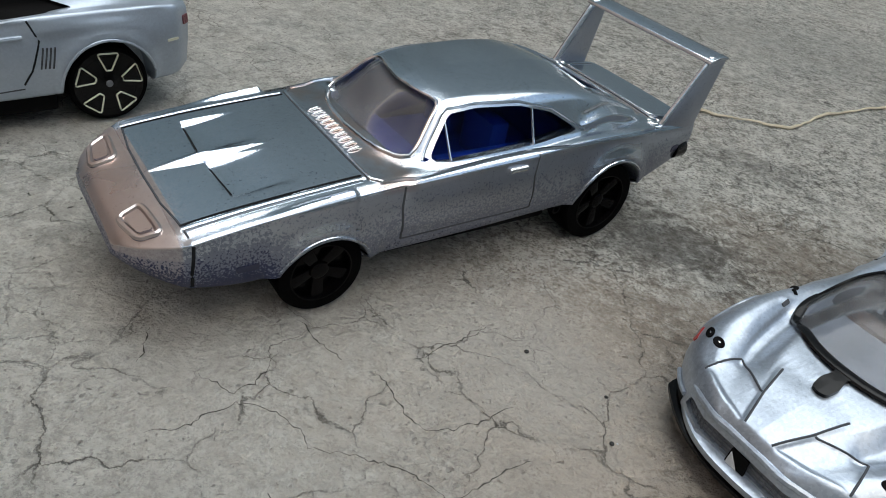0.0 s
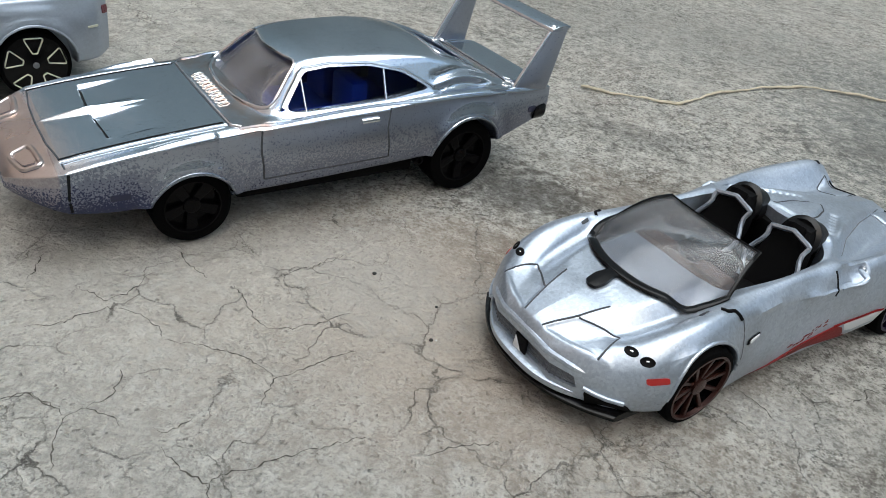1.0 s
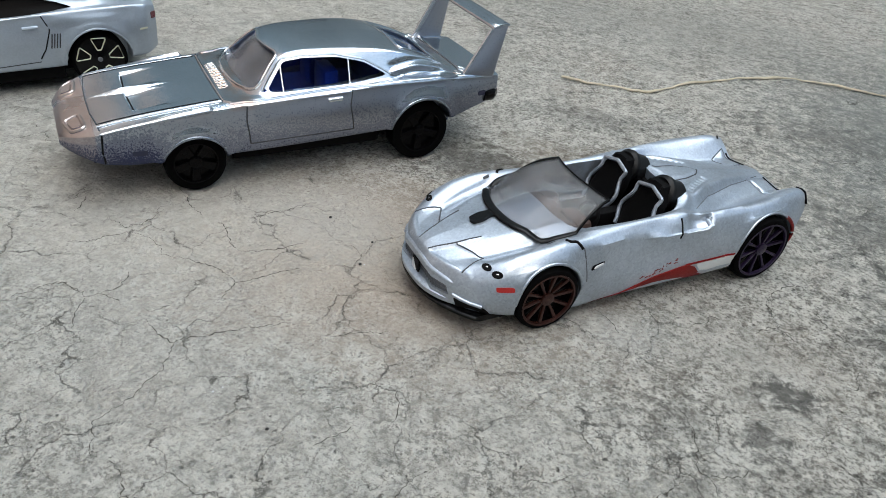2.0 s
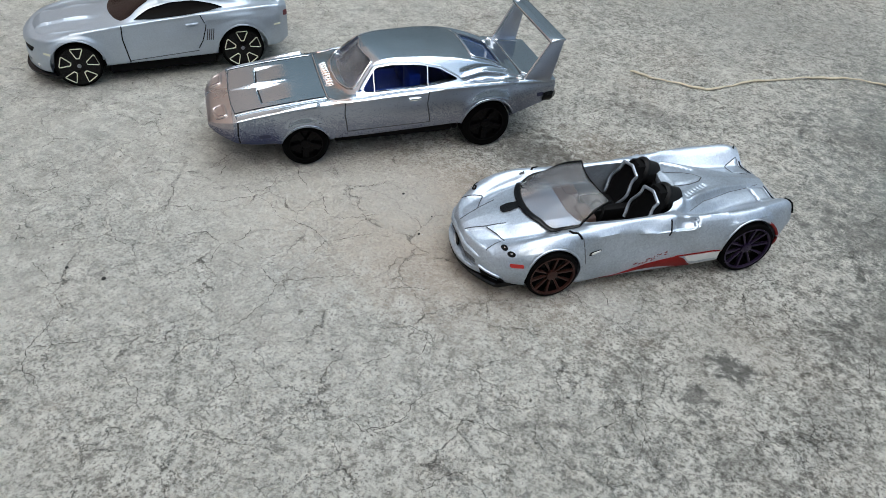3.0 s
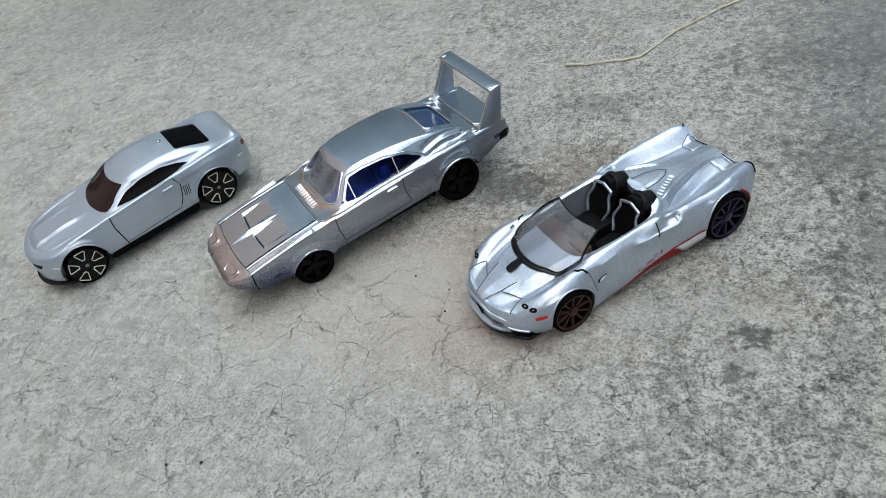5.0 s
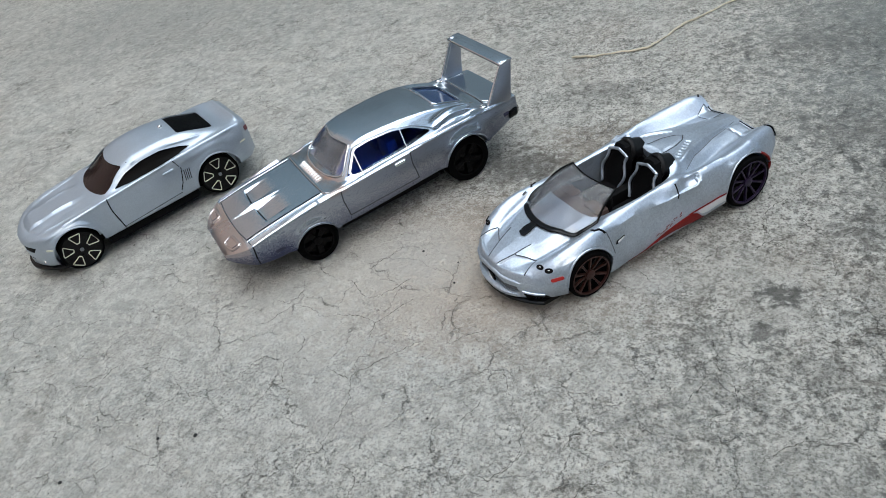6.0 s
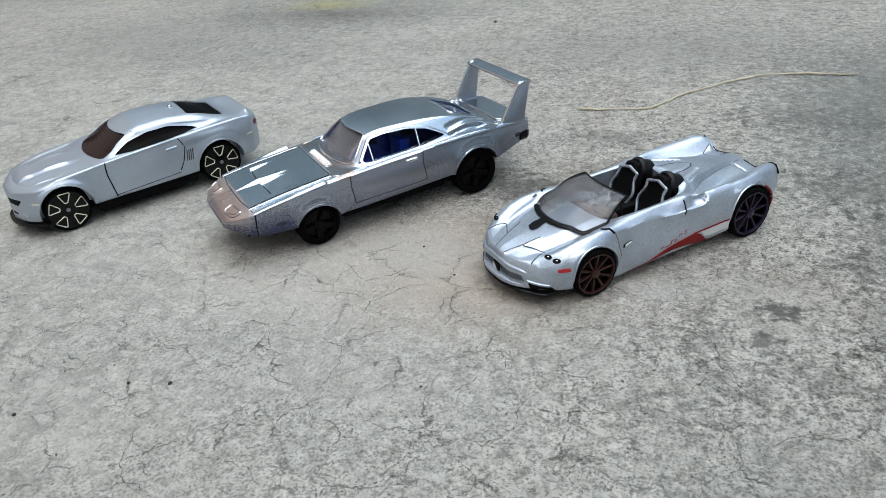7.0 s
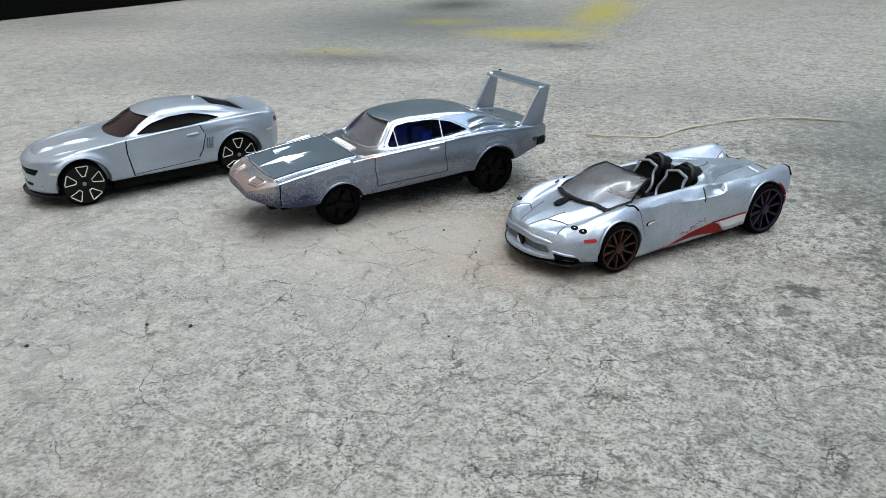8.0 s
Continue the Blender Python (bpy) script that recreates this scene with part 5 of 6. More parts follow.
        part("tail_lamp", plate(smooth_outline([(-2.20, 0.91), (-2.275, 0.91), (-2.275, 1.0), (-2.20, 1.0)], 0.2), on_side(sh, s), 0.012), M_TAIL, root, "dull red tail lamp")
        part("fog_lamp", moved(lathe([(0, -0.02), (0.035, -0.02), (0.035, 0.015), (0.02, 0.022), (0, 0.022)], 16), Matrix.Translation((sh.nose(s * 0.62, 0.39) - 0.005, s * 0.62, 0.39)) @ pose(0, 0, 0, 0, 0, -90 + s * 20)), M_CHROME, root, "small round fog lamp")
        part("arch_lip", arch(sh, s, 1.40, 0.40, 0.455, 0.015), M_SILVER, root)
        part("arch_lip", arch(sh, s, -1.40, 0.405, 0.465, 0.015), M_SILVER, root)
    part("grille", sheet([[on_nose(sh, 0.010)((y, z))[0] for y in np.linspace(-0.62, 0.62, 29)] for z in np.linspace(0.575, 0.71, 4)], 0.01), M_BLACK, root, "black grille slot")
    part("air_intake", sheet([[on_nose(sh, 0.012)((y, z))[0] for y in np.linspace(-0.45, 0.45, 19)] for z in np.linspace(0.37, 0.46, 4)], 0.01), M_BLACK, root)
    lip = []
    for k in range(17):
        y = -0.86 + 1.72 * k / 16
        x = 2.24 - 0.48 * abs(y / 0.86) ** 2.4
        lip.append([(x - 0.35, y, 0.28), (x - 0.05, y, 0.27), (x + 0.03, y, 0.235), (x + 0.03, y, 0.205), (x - 0.05, y, 0.19), (x - 0.35, y, 0.19)])
    part("front_lip", loop_loft(lip), M_GLOSS, root, "black front spoiler lip")
    part("antenna", moved(lathe([(0, 0), (0.045, 0), (0.040, 0.022), (0.022, 0.040), (0, 0.044)], 12), Matrix.Translation((-0.93, 0, sh.top(-0.93, 0) - 0.005)) @ pose(0, 0, 0, 90, 0, 0)), M_CHROME, root, "small roof antenna stub")
    for s in (1, -1):
        wheel(root, 1.40, 0.385, 0.385, s, 0.30, 0.86, "five_window", M_GLOSS)
        wheel(root, -1.40, 0.39, 0.39, s, 0.30, 0.86, "five_window", M_GLOSS)
    axle(root, 1.40, 0.40, 0.7)
    axle(root, -1.40, 0.40, 0.7)


COUPE_AT, COUPE_YAW = (-5.846, 4.610), -126.9
build_coupe()


# ---- the open-top roadster, brushed silver over white and red ----
def roadster_section():
    zb = pchip([(-2.02, 0.44), (-1.8, 0.32), (-1.0, 0.21), (-0.4, 0.15), (0.95, 0.10), (1.3, 0.17), (1.9, 0.22), (2.37, 0.25)])
    ys = pchip([(-2.02, 0.74), (-1.8, 0.87), (-1.0, 0.91), (-0.3, 0.87), (0.6, 0.85), (1.0, 0.88), (1.7, 0.90), (1.95, 0.82), (2.2, 0.62), (2.37, 0.34)])
    yw = pchip([(-2.02, 0.82), (-1.8, 0.92), (-1.3, 0.98), (-0.55, 0.93), (0.0, 0.885), (0.5, 0.865), (0.85, 0.88), (1.2, 0.945), (1.6, 0.96), (1.9, 0.91), (2.08, 0.78), (2.22, 0.62), (2.32, 0.46), (2.37, 0.34)])
    zw = pchip([(-2.02, 0.70), (-1.3, 0.64), (0.0, 0.58), (1.4, 0.54), (1.9, 0.50), (2.37, 0.44)])
    yc = pchip([(-2.02, 0.70), (-1.85, 0.71), (-1.3, 0.80), (-0.6, 0.78), (0.2, 0.72), (0.9, 0.78), (1.4, 0.80), (1.8, 0.77), (2.05, 0.63), (2.2, 0.50), (2.37, 0.26)])
    zc = pchip([(-2.02, 0.97), (-1.88, 1.005), (-1.4, 0.97), (-0.9, 0.945), (-0.4, 0.93), (0.1, 0.885), (0.9, 0.87), (1.30, 0.895), (1.62, 0.85), (1.9, 0.745), (2.1, 0.655), (2.25, 0.61), (2.33, 0.57), (2.37, 0.52)])
    yv = pchip([(-2.02, 0.42), (-1.4, 0.46), (-0.6, 0.60), (0.2, 0.60), (0.9, 0.58), (1.4, 0.54), (1.9, 0.46), (2.2, 0.34), (2.37, 0.20)])
    zv = pchip([(-2.02, 0.75), (-1.75, 0.74), (-1.1, 0.735), (-0.6, 0.805), (-0.3, 0.885), (0.3, 0.87), (0.9, 0.85), (1.35, 0.765), (1.65, 0.715), (1.9, 0.665), (2.1, 0.635), (2.25, 0.605), (2.33, 0.57), (2.37, 0.525)])
    ym = pchip([(-2.02, 0.06), (-1.7, 0.08), (-1.1, 0.26), (-0.5, 0.46), (0.2, 0.40), (1.2, 0.42), (1.6, 0.38), (1.95, 0.26), (2.2, 0.13), (2.37, 0.08)])
    zm = pchip([(-2.02, 0.80), (-1.7, 0.85), (-1.1, 0.925), (-0.6, 0.955), (-0.3, 0.95), (0.6, 0.90), (1.0, 0.885), (1.35, 0.845), (1.65, 0.79), (1.9, 0.72), (2.1, 0.665), (2.25, 0.625), (2.33, 0.585), (2.37, 0.535)])

    def section(x):
        return [(0, zb(x)), (ys(x), zb(x), 0.15), (yw(x), zw(x), 0.5), (yc(x), zc(x), 0.44), (yv(x), zv(x), 0.14), (ym(x), zm(x), 0.12), (0, zm(x) + 0.012)]
    return section


def roadster_relief(x, y, z, up):
    """Sunken nose panels, hood step, cockpit rim, side scoops, engine cover, louvres and tail pads."""
    top, side = ease(0.25, 0.6, up), ease(0.75, 0.45, np.abs(up))
    panel = within(x, y, [(2.31, 0.115), (2.06, 0.205), (1.90, 0.49), (2.17, 0.565)])
    h = -top * 0.011 * ease(0.0, 0.022, panel)
    # the middle of the hood stands above the side panels along a step that runs out towards the screen
    inner = (y - 0.115) - (2.31 - x) * 0.31
    h += top * 0.014 * ease(0.03, -0.005, inner) * ease(1.74, 1.95, x) * ease(2.36, 2.29, x)
    h += top * fold(x, y, [(2.335, 0.0), (2.32, 0.16), (2.24, 0.44), (2.12, 0.62)], 0.022, 0.012, 0.0)
    h -= top * fold(x, y, [(1.90, 0.50), (1.60, 0.57), (1.20, 0.64)], 0.022, 0.012)
    h -= top * fold(x, y, [(2.0, 0.42), (1.6, 0.53), (1.2, 0.60)], 0.075, 0.020)
    # lumps of paint by the hinges
    h += top * (0.012 * np.exp(-(((x - 1.27) / 0.035) ** 2 + ((y - 0.69) / 0.02) ** 2)) + 0.010 * np.exp(-(((x - 1.19) / 0.03) ** 2 + ((y - 0.735) / 0.018) ** 2)))
    # rim of the cockpit
    h += top * fold(x, y, [(1.0, 0.64), (0.3, 0.67), (-0.28, 0.65), (-0.50, 0.50), (-0.56, 0.30), (-0.50, 0.0)], 0.04, 0.016, 0.1)
    # engine cover behind the seats, and the spine's edges running back to the tail
    h += top * 0.016 * ease(0.0, 0.03, within(x, y, [(-0.52, 0.15), (-0.52, -0.15), (-0.78, -0.135), (-0.98, -0.07), (-1.05, 0.0), (-0.98, 0.07), (-0.78, 0.135)]))
    h += top * fold(x, y, [(-0.56, 0.50), (-0.83, 0.36), (-1.34, 0.20), (-1.90, 0.09)], 0.030, 0.018)
    h -= top * fold(x, y, [(-0.60, 0.57), (-0.88, 0.43), (-1.38, 0.26), (-1.90, 0.14)], 0.030, 0.016)
    d, s = away(x, y, [(-0.58, 0.41), (-1.08, 0.135)])
    bay = ease(0.055, 0.035, d) * ease(0.0, 0.06, s) * ease(1.0, 0.8, s)
    h += ease(0.1, 0.4, up) * bay * (0.007 * np.sin(s * 8 * math.tau) - 0.012)
    h += top * 0.014 * ease(0.0, 0.02, within(x, y, [(-1.72, 0.17), (-1.95, 0.19), (-1.95, 0.52), (-1.76, 0.44)]))
    # crest of the rear fender, rising to the tail fin
    h += ease(0.2, 0.5, up) * fold(x, y, [(-0.62, 0.74), (-1.2, 0.80), (-1.75, 0.74), (-1.98, 0.70)], 0.05, 0.016)
    # scoop behind the door, with a bright lip and a ledge running forward from it
    floor = 0.735 + 0.07 * np.clip((-0.25 - x) / 0.35, 0, 1)
    back = -0.56 - 0.25 * np.clip(z - 0.80, -0.1, 0.1)
    scoop = ease(-0.18, -0.42, x) * ease(back - 0.05, back - 0.01, x) * ease(floor - 0.01, floor + 0.035, z) * ease(0.95, 0.87, z)
    h -= ease(0.95, 0.75, up) * 0.045 * scoop * ease(0.65, 0.71, y)
    h += side * fold(x, z, [(-0.66, 0.90), (-0.65, 0.82), (-0.42, 0.745), (-0.10, 0.725), (0.25, 0.76)], 0.024, 0.032, 0.2)
    # hollow door and flared arches
    h -= side * 0.026 * np.exp(-(((z - 0.55) / 0.13) ** 2)) * ease(0.95, 0.6, x) * ease(-0.80, -0.35, x)
    h += side * fold(x, z, [(1.02, 0.80), (0.6, 0.78), (0.1, 0.775), (-0.25, 0.79)], 0.030, 0.018, 0.25)
    for wx, wz, r in ((1.38, 0.355, 0.40), (-1.38, 0.395, 0.445)):
        d = np.hypot(x - wx, z - wz)
        h += side * 0.018 * np.exp(-((d - r) / 0.05) ** 2) * ease(wz - 0.12, wz + 0.05, z)
    return h


brush = random.Random(5)


def build_roadster():
    root = car("roadster", "open-top toy roadster in hand-brushed silver with red sills", ROADSTER_AT, ROADSTER_YAW)
    sh = Shell(stations((-2.02, 0.020), (1.6, 0.012), (2.37, 0)), roadster_section(), (1, 2, 12, 7, 16, 18), roadster_relief)
    top = on_top(sh)
    pit = smooth_outline([(1.05, -0.55), (1.05, 0.55), (0.3, 0.63), (-0.30, 0.60), (-0.50, 0.30), (-0.42, 0.0), (-0.50, -0.30), (-0.30, -0.60), (0.3, -0.63)], 0.3)
    seams = []
    cutters = [well(1.38, 0.375, 0.355), flip(well(1.38, 0.375, 0.355)), well(-1.38, 0.42, 0.395, 0.66), flip(well(-1.38, 0.42, 0.395, 0.66)), prism(pit, "z", 0.30, 1.5)]
    for s in (1, -1):
        seams.append(seam_side(sh, [(-0.24, 0.88), (-0.23, 0.78), (-0.20, 0.70)], 0.014, 8, s))
        # dark line along the hood step, painting in its shade
        seams.append(seam_top(sh, [(2.315, s * 0.105), (2.06, s * 0.195), (1.82, s * 0.255)], 0.0097, 30))
        seams.append(seam_top(sh, [(2.06, s * 0.205), (1.90, s * 0.49), (2.17, s * 0.565)], 0.0097, 30))
        seams.append(seam_top(sh, [(-0.54, s * 0.17), (-0.78, s * 0.15), (-0.97, s * 0.085), (-1.06, 0)], 0.0097, 26))
        seams.append(seam_top(sh, [(-1.71, s * 0.16), (-1.955, s * 0.18), (-1.955, s * 0.53), (-1.75, s * 0.45), (-1.71, s * 0.16)], 0.0097, 40))
        # grey line drawn down the deck furrow as crease shading, no groove cut
        seams.append(seam_top(sh, [(-0.60, s * 0.57), (-0.88, s * 0.42), (-1.38, s * 0.25), (-1.90, s * 0.13)], 0.0075, 40))
        seams.append(seam_side(sh, [(0.99, 0.80), (0.965, 0.62), (0.94, 0.45)], 0.0095, 12, s))
    # front intakes
    cutters.append(prism(smooth_outline([(-0.54, 0.335), (0.54, 0.335), (0.50, 0.445), (-0.50, 0.445)], 0.15), "x", 1.9, 2.6))
    part("body", carve(sh.bmesh(), cutters + [groove(q) for q in seams if q[1] > 0.0085]), M_BRUSHED, root, "hand-brushed silver paint, streaky in places", 40)
    for q in seams:
        gap_or_shade_fill(q, root, M_SEAM if q[1] > 0.013 else M_FAINT if q[1] > 0.0096 else M_HAIR)
    part("underbody", join(block(-0.92, 0.98, -0.76, 0.76, 0.075, 0.32, 0.03), block(-1.80, 1.80, -0.55, 0.55, 0.10, 0.32, 0.04)), M_BLACK, root, "black plastic chassis plate")
    part("cockpit_tub", join(block(-0.55, 1.0, -0.60, 0.60, 0.28, 0.42, 0.03), block(-0.1, 0.9, -0.07, 0.07, 0.4, 0.62, 0.03), block(-0.58, -0.40, -0.58, 0.58, 0.3, 0.86, 0.05)), M_BLACK, root, "black plastic cockpit tub")
    part("dashboard", join(block(0.74, 1.20, -0.54, 0.54, 0.46, 0.80, 0.07), block(0.66, 0.86, 0.12, 0.48, 0.60, 0.84, 0.05), block(0.66, 0.86, -0.48, -0.12, 0.60, 0.82, 0.05)), M_DASH, root, "dark brown moulded dashboard")
    part("steering_wheel", moved(ring(0.15, 0.02), pose(0.62, 0.30, 0.80, 0, 65, 0)), M_BLACK, root, "small black steering wheel")
    for s in (1, -1):
        seat = new("seat")
        seat.parent = root
        y = s * 0.31
        back = []
        for u in np.linspace(0, 1, 9):
            w = 0.21 - 0.03 * math.cos(u * math.pi * 2.2) - 0.07 * max(0, u - 0.75) / 0.25
            x, z = 0.04 - 0.28 * u, 0.45 + 0.62 * u
            back.append([(x + 0.04, y - w, z), (x + 0.055, y - w * 0.75, z), (x + 0.02, y - w * 0.5, z), (x + 0.02, y + w * 0.5, z), (x + 0.055, y + w * 0.75, z), (x + 0.04, y + w, z), (x - 0.08, y + w * 0.9, z), (x - 0.08, y - w * 0.9, z)])
        part("backrest", loop_loft(back), M_BLACK, seat)
        part("cushion", block(-0.02, 0.45, y - 0.2, y + 0.2, 0.40, 0.50, 0.04), M_BLACK, seat)
        trim = []
        for k in range(41):
            u = -1 + 2 * k / 40
            v = 1 - abs(u)
            h = min(1.0, 2.4 * v)
            w = (0.215 - 0.035 * math.cos(h * math.pi * 2.4)) * (1 if h < 1 else (1 - (v - 1 / 2.4) / (1 - 1 / 2.4)))
            zz = 0.52 + 0.46 * h + (0.05 * (v - 1 / 2.4) / (1 - 1 / 2.4) if h >= 1 else 0)
            trim.append((0.04 - 0.28 * (zz - 0.45) / 0.62 + 0.065, y + math.copysign(w, u), zz))
        part("seat_piping", tube(trim, 0.022, 6), M_BRUSHED, seat, "silver painted seat outline")
        part("headrest_hoop", moved(lathe([(0, -0.05), (0.15, -0.05), (0.185, -0.02), (0.185, 0.02), (0.15, 0.05), (0.10, 0.03), (0, 0.03)], 28), Matrix.Translation((-0.30, y, 0.945)) @ pose(0, 0, 0, 0, -20, 0) @ pose(0, 0, 0, 0, 0, -90)), M_HOOP, seat, "round glossy black headrest hoop")
    # windscreen: strongly raked and wrapped round
    rows = []
    for v in np.linspace(0, 1, 9):
        row = []
        for u in np.linspace(-1, 1, 21):
            row.append(screen_point(u, v, sh))
        rows.append(row)
    part("windscreen", sheet(rows, 0.010), G_CLEAR, root, "smoky clear plastic windscreen")
    base = [screen_point(u, 0.0, sh) for u in np.linspace(-1, 1, 31)]
    part("screen_surround", tube(base, lambda q: 0.026 + 0.024 * math.sin(math.pi * q), 10, False, 0.45), M_GLOSS, root, "glossy black band round the screen base")
    for s in (1, -1):
        part("screen_pillar", tube([screen_point(s, v, sh) for v in np.linspace(0, 1, 8)], 0.016, 6), M_GLOSS, root)
    part("screen_header", tube([screen_point(u, 1.0, sh) for u in np.linspace(-1, 1, 21)], 0.009, 6), M_BLACK, root)
    part("wiper_mount", plate(smooth_outline([(1.82, 0.0), (1.80, -0.055), (1.70, -0.07), (1.60, -0.045), (1.52, -0.10), (1.52, 0.10), (1.60, 0.045), (1.70, 0.07), (1.80, 0.055)], 0.25), top, 0.03), M_GLOSS, root, "black wiper mount ahead of the screen")
    for s in (1, -1):
        part("headlamp", lamp(sh, 1.965, s * 0.66), M_BLACK, root, "small black twin headlamp")
        part("headlamp", lamp(sh, 1.91, s * 0.775), M_BLACK, root, "small black twin headlamp")
        # a bright chip set in each lamp stands for the glint on its lens
        for lx, ly in ((1.965, 0.66), (1.91, 0.775)):
            n = normal_top(sh, lx, s * ly)
            m = Matrix.Translation(Vector((lx, s * ly, sh.top(lx, s * ly))) - n * 0.001) @ n.to_track_quat("Y", "Z").to_matrix().to_4x4()
            part("lens", moved(block(-0.013, 0.013, -0.008, 0.008, -0.006, 0.006, 0.003), m), M_CHROME, root, "bright glint of a lens")
        part("side_marker", plate(smooth_outline([(1.94, 0.525), (1.78, 0.53), (1.78, 0.575), (1.94, 0.57)], 0.25), on_side(sh, s), 0.008), M_LAMP, root, "orange-red side marker")
        wall_line = line([(-0.60, 0.862), (-0.59, 0.83), (-0.54, 0.795), (-0.45, 0.77), (-0.34, 0.752), (-0.28, 0.745)], 22)
        part("scoop_lip", tube([on_side(sh, s, 0.0)(p)[0] for p in wall_line], lambda q: 0.009 + 0.026 * max(0.0, 1 - q * 1.3), 10), M_BRUSHED, root, "bright lip of the side scoop")
        part("side_vent", plate(smooth_outline([(0.90, 0.555), (0.74, 0.575), (0.72, 0.61), (0.88, 0.60)], 0.2), on_side(sh, s), 0.010), M_BLACK, root, "black side vent slot")
        part("vent_lid", plate(smooth_outline([(0.87, 0.565), (0.75, 0.582), (0.74, 0.605), (0.86, 0.592)], 0.2), on_side(sh, s, -0.01), 0.008), M_WHITE, root)
        part("red_sill", plate([(0.80, 0.115), (0.45, 0.165), (0.20, 0.245), (0.05, 0.295), (-0.15, 0.335), (-0.36, 0.375), (-0.47, 0.33), (-0.60, 0.20), (-0.35, 0.165), (0.2, 0.13)], on_side(sh, s), 0.010), M_RED, root, "worn red painted sill wedge")
        for k in range(26):
            u = k / 25
            x, z = 0.20 - 0.44 * u + brush.uniform(-0.03, 0.03), 0.31 + 0.15 * u + brush.uniform(-0.035, 0.012)
            a, b = brush.uniform(0.008, 0.028), brush.uniform(0.004, 0.010)
            part("paint_fleck", plate([(x - a, z + 0.3 * a), (x - 0.3 * a, z + b + 0.1 * a), (x + a, z - 0.3 * a), (x + 0.2 * a, z - b)], on_side(sh, s), 0.003), M_RED, root)
        part("red_line", tube([on_side(sh, s, -0.001)(p)[0] for p in line([(-0.34, 0.37), (-0.60, 0.395), (-0.97, 0.44)], 12)], 0.012, 6), M_RED, root, "thin red stripe")
        part("white_sill", plate([(-0.62, 0.20), (-0.50, 0.335), (-0.48, 0.365), (-0.95, 0.42), (-0.97, 0.24)], on_side(sh, s), 0.008), M_WHITE, root, "bare white sill patch")
        part("arch_flash", tube([(-1.38 + 0.432 * math.cos(a), s * sh.side(-1.38 + 0.432 * math.cos(a), 0.395 + 0.432 * math.sin(a)), 0.395 + 0.432 * math.sin(a)) for a in np.linspace(radians(125), radians(185), 10)], 0.02, 6), M_RED, root, "red paint showing at the arch edge")
        part("arch_lip", arch(sh, s, 1.38, 0.355, 0.385, 0.016), M_BRUSHED, root)
        part("arch_lip", arch(sh, s, -1.38, 0.395, 0.43, 0.014), M_BRUSHED, root)
        part("hinge_mark", tube([top(p)[0] for p in line([(1.15, s * 0.70), (1.12, s * 0.745), (1.06, s * 0.75), (1.01, s * 0.81)], 9)], 0.016, 6), M_BLACK, root, "black door hinge mark")
        part("tail_tip", tube([(-1.95, s * 0.64, sh.top(-1.95, 0.64)), (-1.99, s * 0.69, sh.top(-1.99, 0.69)), (-2.02, s * 0.725, sh.top(-2.0, 0.725) - 0.005), (-2.025, s * 0.765, sh.top(-2.0, 0.765) - 0.02), (-2.025, s * 0.785, 0.78)], 0.016, 6), M_GLOSS, root, "black tail fin tip")
        part("deck_edge", tube([top(p)[0] for p in line([(-1.985, s * 0.16), (-1.99, s * 0.48)], 8)], 0.010, 6), M_GLOSS, root, "thin black trim at the deck edge")
        part("corner_intake", plate(smooth_outline([(s * 0.60, 0.235), (s * 0.82, 0.235), (s * 0.80, 0.315), (s * 0.58, 0.35)], 0.15, 3), on_nose(sh, -0.004), 0.012), M_BLACK, root, "black corner air intake")
    part("front_grille", sheet([[on_nose(sh, 0.03)((y, z))[0] for y in np.linspace(-0.56, 0.56, 29)] for z in np.linspace(0.32, 0.455, 4)], 0.01), M_GREY, root, "grey mesh grille")
    for k in range(22):
        y = -0.46 + 0.92 * k / 21
        if abs(y) > 0.12:
            part("grille_bar", tube([on_nose(sh, 0.028)((y, z))[0] for z in (0.33, 0.39, 0.445)], 0.006, 5), M_HAIR, root)
    for z in (0.36, 0.39, 0.42):
        part("grille_bar", tube([on_nose(sh, 0.028)((y, z))[0] for y in np.linspace(-0.52, 0.52, 21)], 0.006, 5), M_HAIR, root)
    lip_line = [on_nose(sh, 0.010)((y, 0.525 - 0.05 * (y / 0.62) ** 2))[0] for y in np.linspace(-0.62, 0.62, 41)]
    part("nose_lip", tube(lip_line, lambda u: 0.030 * min(1.0, 8 * u + 0.1, 8 * (1 - u) + 0.1), 10), M_BRUSHED, root, "rolled silver lip across the nose")
    part("badge_plate", plate([(-0.075, 0.31), (0.075, 0.31), (0.065, 0.44), (-0.065, 0.44)], lambda p: (Vector((2.375, p[0], p[1])), Vector((1, 0, 0))), 0.010), M_BLACK, root, "small black front plate")
    part("badge_mark", plate([(-0.062, 0.32), (0.02, 0.32), (-0.055, 0.42)], lambda p: (Vector((2.388, p[0], p[1])), Vector((1, 0, 0))), 0.006), M_WHITE, root, "white corner on the plate")
    chin, lip = [], []
    for k in range(25):
        y = -0.60 + 1.20 * k / 24
        x = 2.44 - 0.26 * abs(y / 0.62) ** 2.6
        chin.append([(x - 0.30, y, 0.325), (x - 0.05, y, 0.318), (x, y, 0.295), (x - 0.002, y, 0.25), (x - 0.05, y, 0.236), (x - 0.30, y, 0.235)])
    part("front_bumper", loop_loft(chin), M_BRUSHED, root, "silver lower bumper lip")
    for k in range(25):
        y = -0.80 + 1.60 * k / 24
        x = 2.41 - 0.46 * abs(y / 0.93) ** 2.2
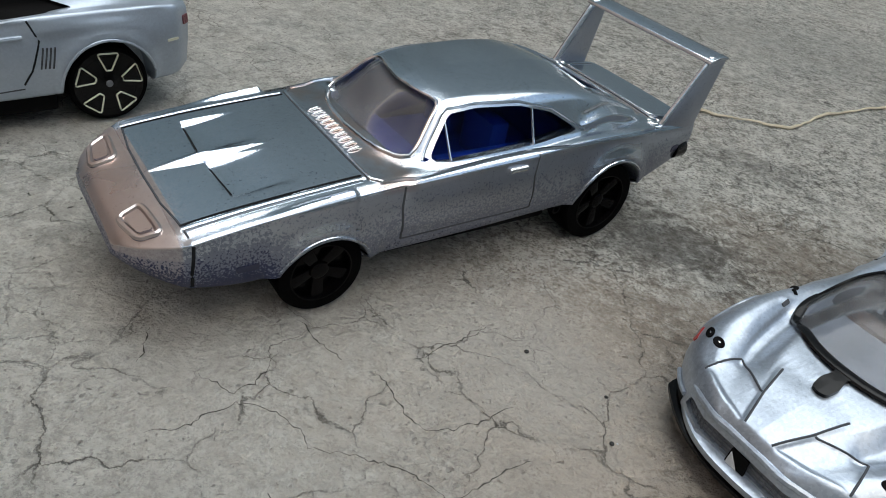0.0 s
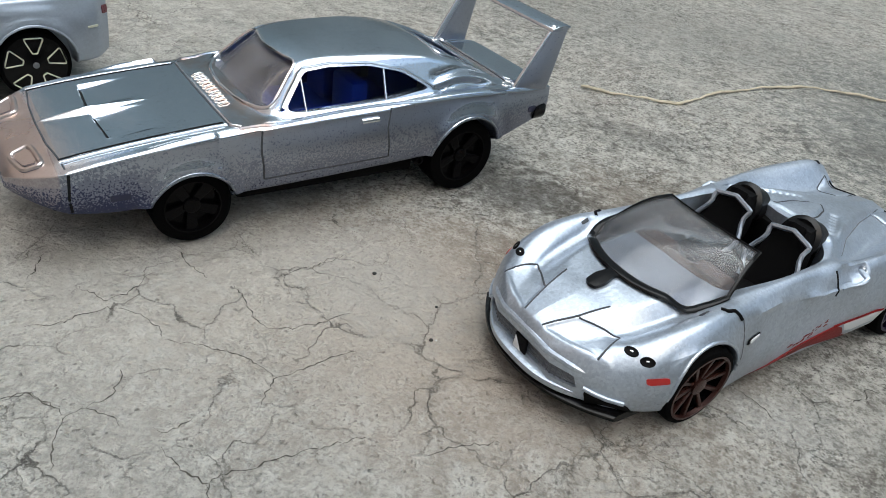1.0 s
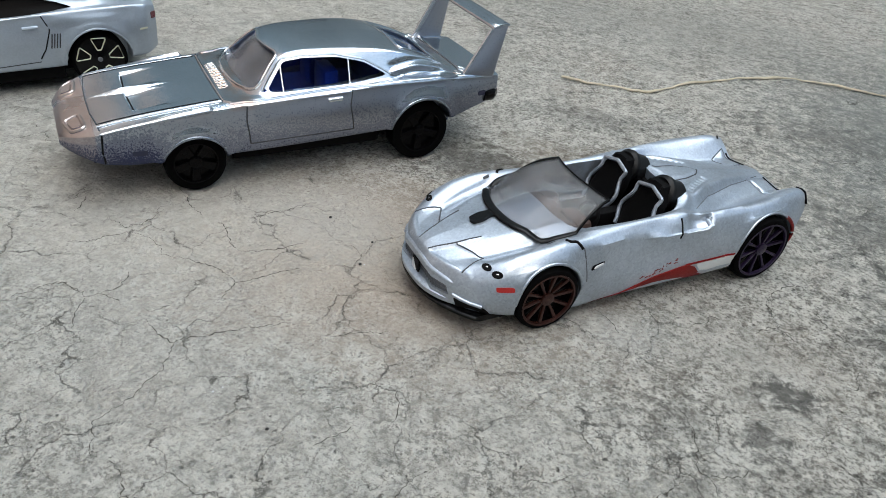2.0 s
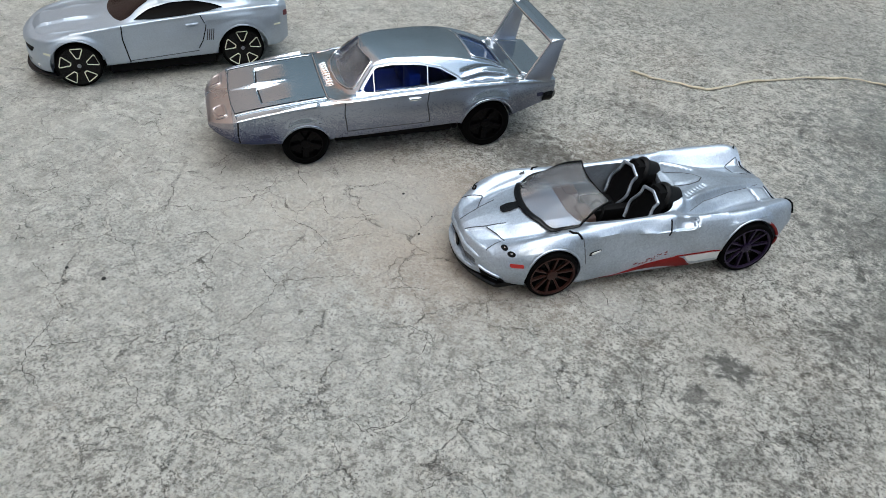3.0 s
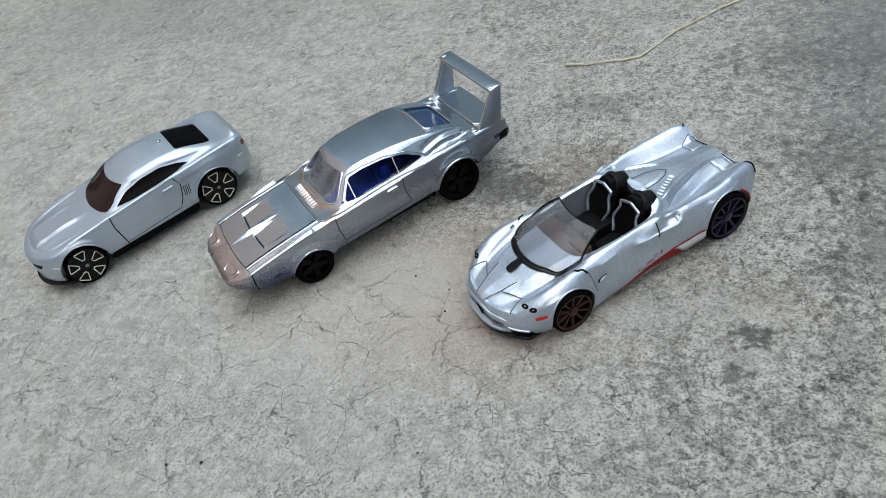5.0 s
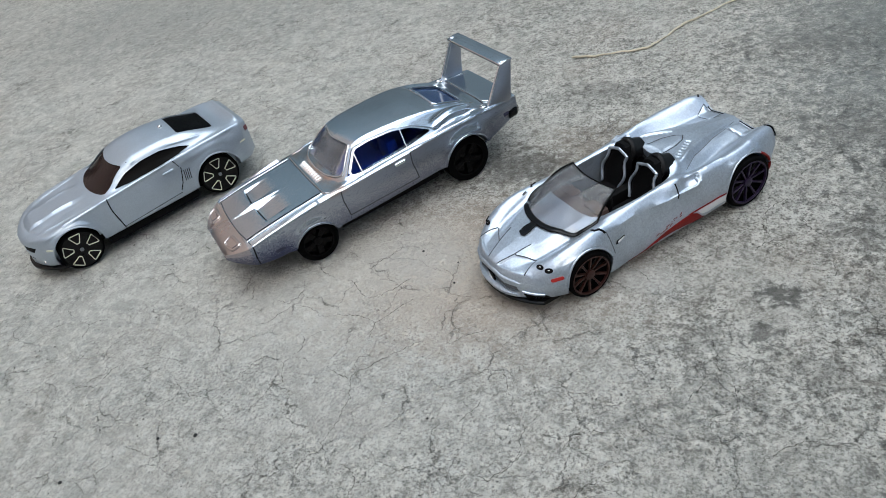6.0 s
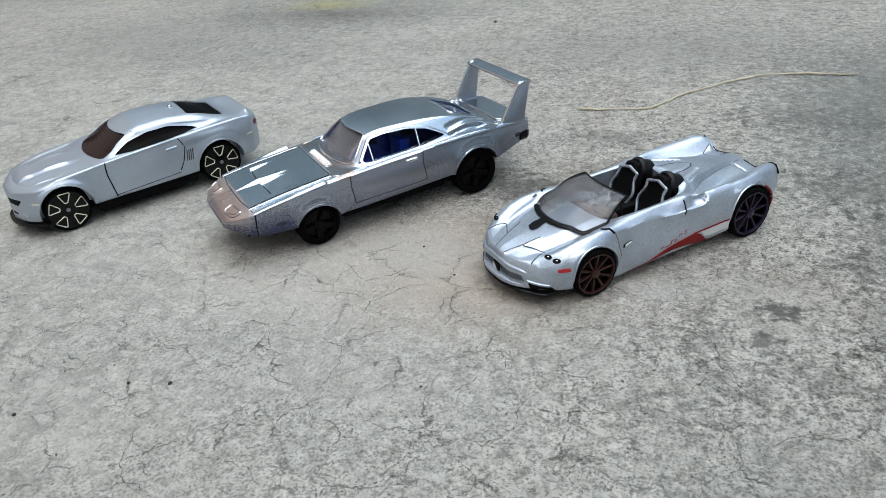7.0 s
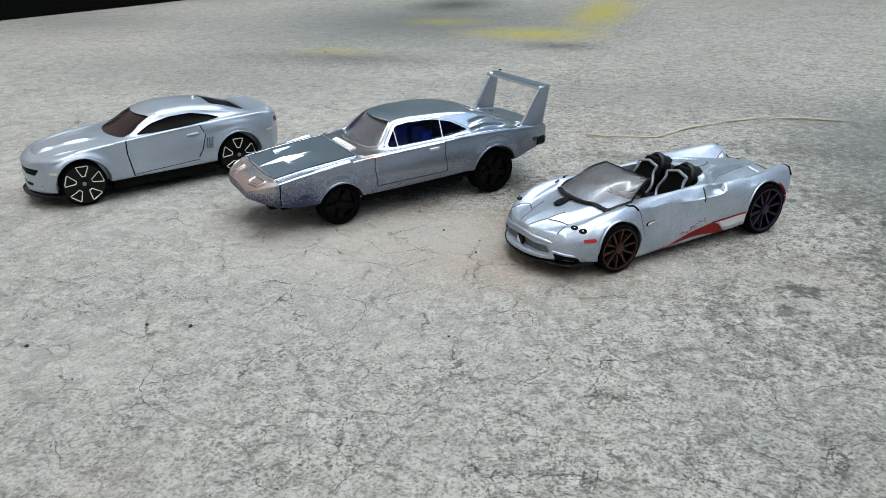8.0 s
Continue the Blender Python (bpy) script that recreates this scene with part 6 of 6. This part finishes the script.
        lip.append([(x - 0.4, y, 0.235), (x - 0.02, y, 0.23), (x + 0.02, y, 0.21), (x + 0.02, y, 0.185), (x - 0.04, y, 0.165), (x - 0.4, y, 0.165)])
    part("front_splitter", loop_loft(lip), M_GLOSS, root, "black front splitter")
    for s in (1, -1):
        part("intake_bar", tube([on_nose(sh, -0.012)((s * y, z))[0] for y, z in ((0.57, 0.375), (0.64, 0.36), (0.71, 0.345), (0.79, 0.335))], 0.018, 8), M_BRUSHED, root, "silver bar over the corner intake")
        part("fender_vent", plate(smooth_outline([(1.33, s * 0.66), (1.33, s * 0.685), (1.26, s * 0.69), (1.26, s * 0.665)], 0.2), top, 0.006), M_FAINT, root, "small recessed fender vent")
        part("seat_fairing", fairing(s), M_HOOP, root, "black fairing behind the headrest")
    for s in (1, -1):
        wheel(root, 1.38, 0.345, 0.345, s, 0.28, 0.93, "ten_spoke", M_BRONZE)
        wheel(root, -1.38, 0.385, 0.385, s, 0.30, 0.95, "ten_spoke", M_VIOLET)
    axle(root, 1.38, 0.345, 0.7)
    axle(root, -1.38, 0.385, 0.7)


def fairing(s):
    """The hump that runs back from a headrest into the deck."""
    rings = []
    for u in np.linspace(0, 1, 6):
        x, r = -0.32 - 0.22 * u, 0.18 - 0.04 * u
        rings.append([(x, s * 0.31 + r * math.cos(a), 0.90 + r * 1.15 * math.sin(a) - 0.03 * u) for a in np.linspace(-0.3, math.pi + 0.3, 15)])
    return loop_loft(rings)


def ring(r, t):
    return tube([(r * math.cos(a), r * math.sin(a), 0) for a in np.linspace(0, math.tau, 28, endpoint=False)], t, 6, True)


def lamp(sh, x, y):
    n = normal_top(sh, x, y)
    m = Matrix.Translation((x, y, sh.top(x, y) - 0.005)) @ n.to_track_quat("Y", "Z").to_matrix().to_4x4()
    return moved(moved(lathe([(0, -0.03), (0.050, -0.03), (0.050, 0.007), (0.044, 0.010), (0.036, 0.007), (0, 0.008)], 20), Matrix.Diagonal((1.1, 1, 0.72, 1))), m)


def screen_point(u, v, sh):
    """A point of the wrapped windscreen: u across from -1 to 1, v up from base to header."""
    a = u * math.pi / 2
    bx, by = 0.98 + 0.56 * max(0.0, math.cos(a)) ** 0.75, 0.62 * math.sin(a)
    bz = sh.top(bx, by) + 0.012
    tx, ty = 0.53 + 0.10 * math.cos(a), 0.47 * u
    tz = 1.07 + 0.04 * math.cos(a)
    bulge = 0.05 * math.sin(math.pi * v)
    return Vector((bx + (tx - bx) * v, by + (ty - by) * v, bz + (tz - bz) * v + bulge))


ROADSTER_AT, ROADSTER_YAW = (3.454, 4.325), -134.2
build_roadster()
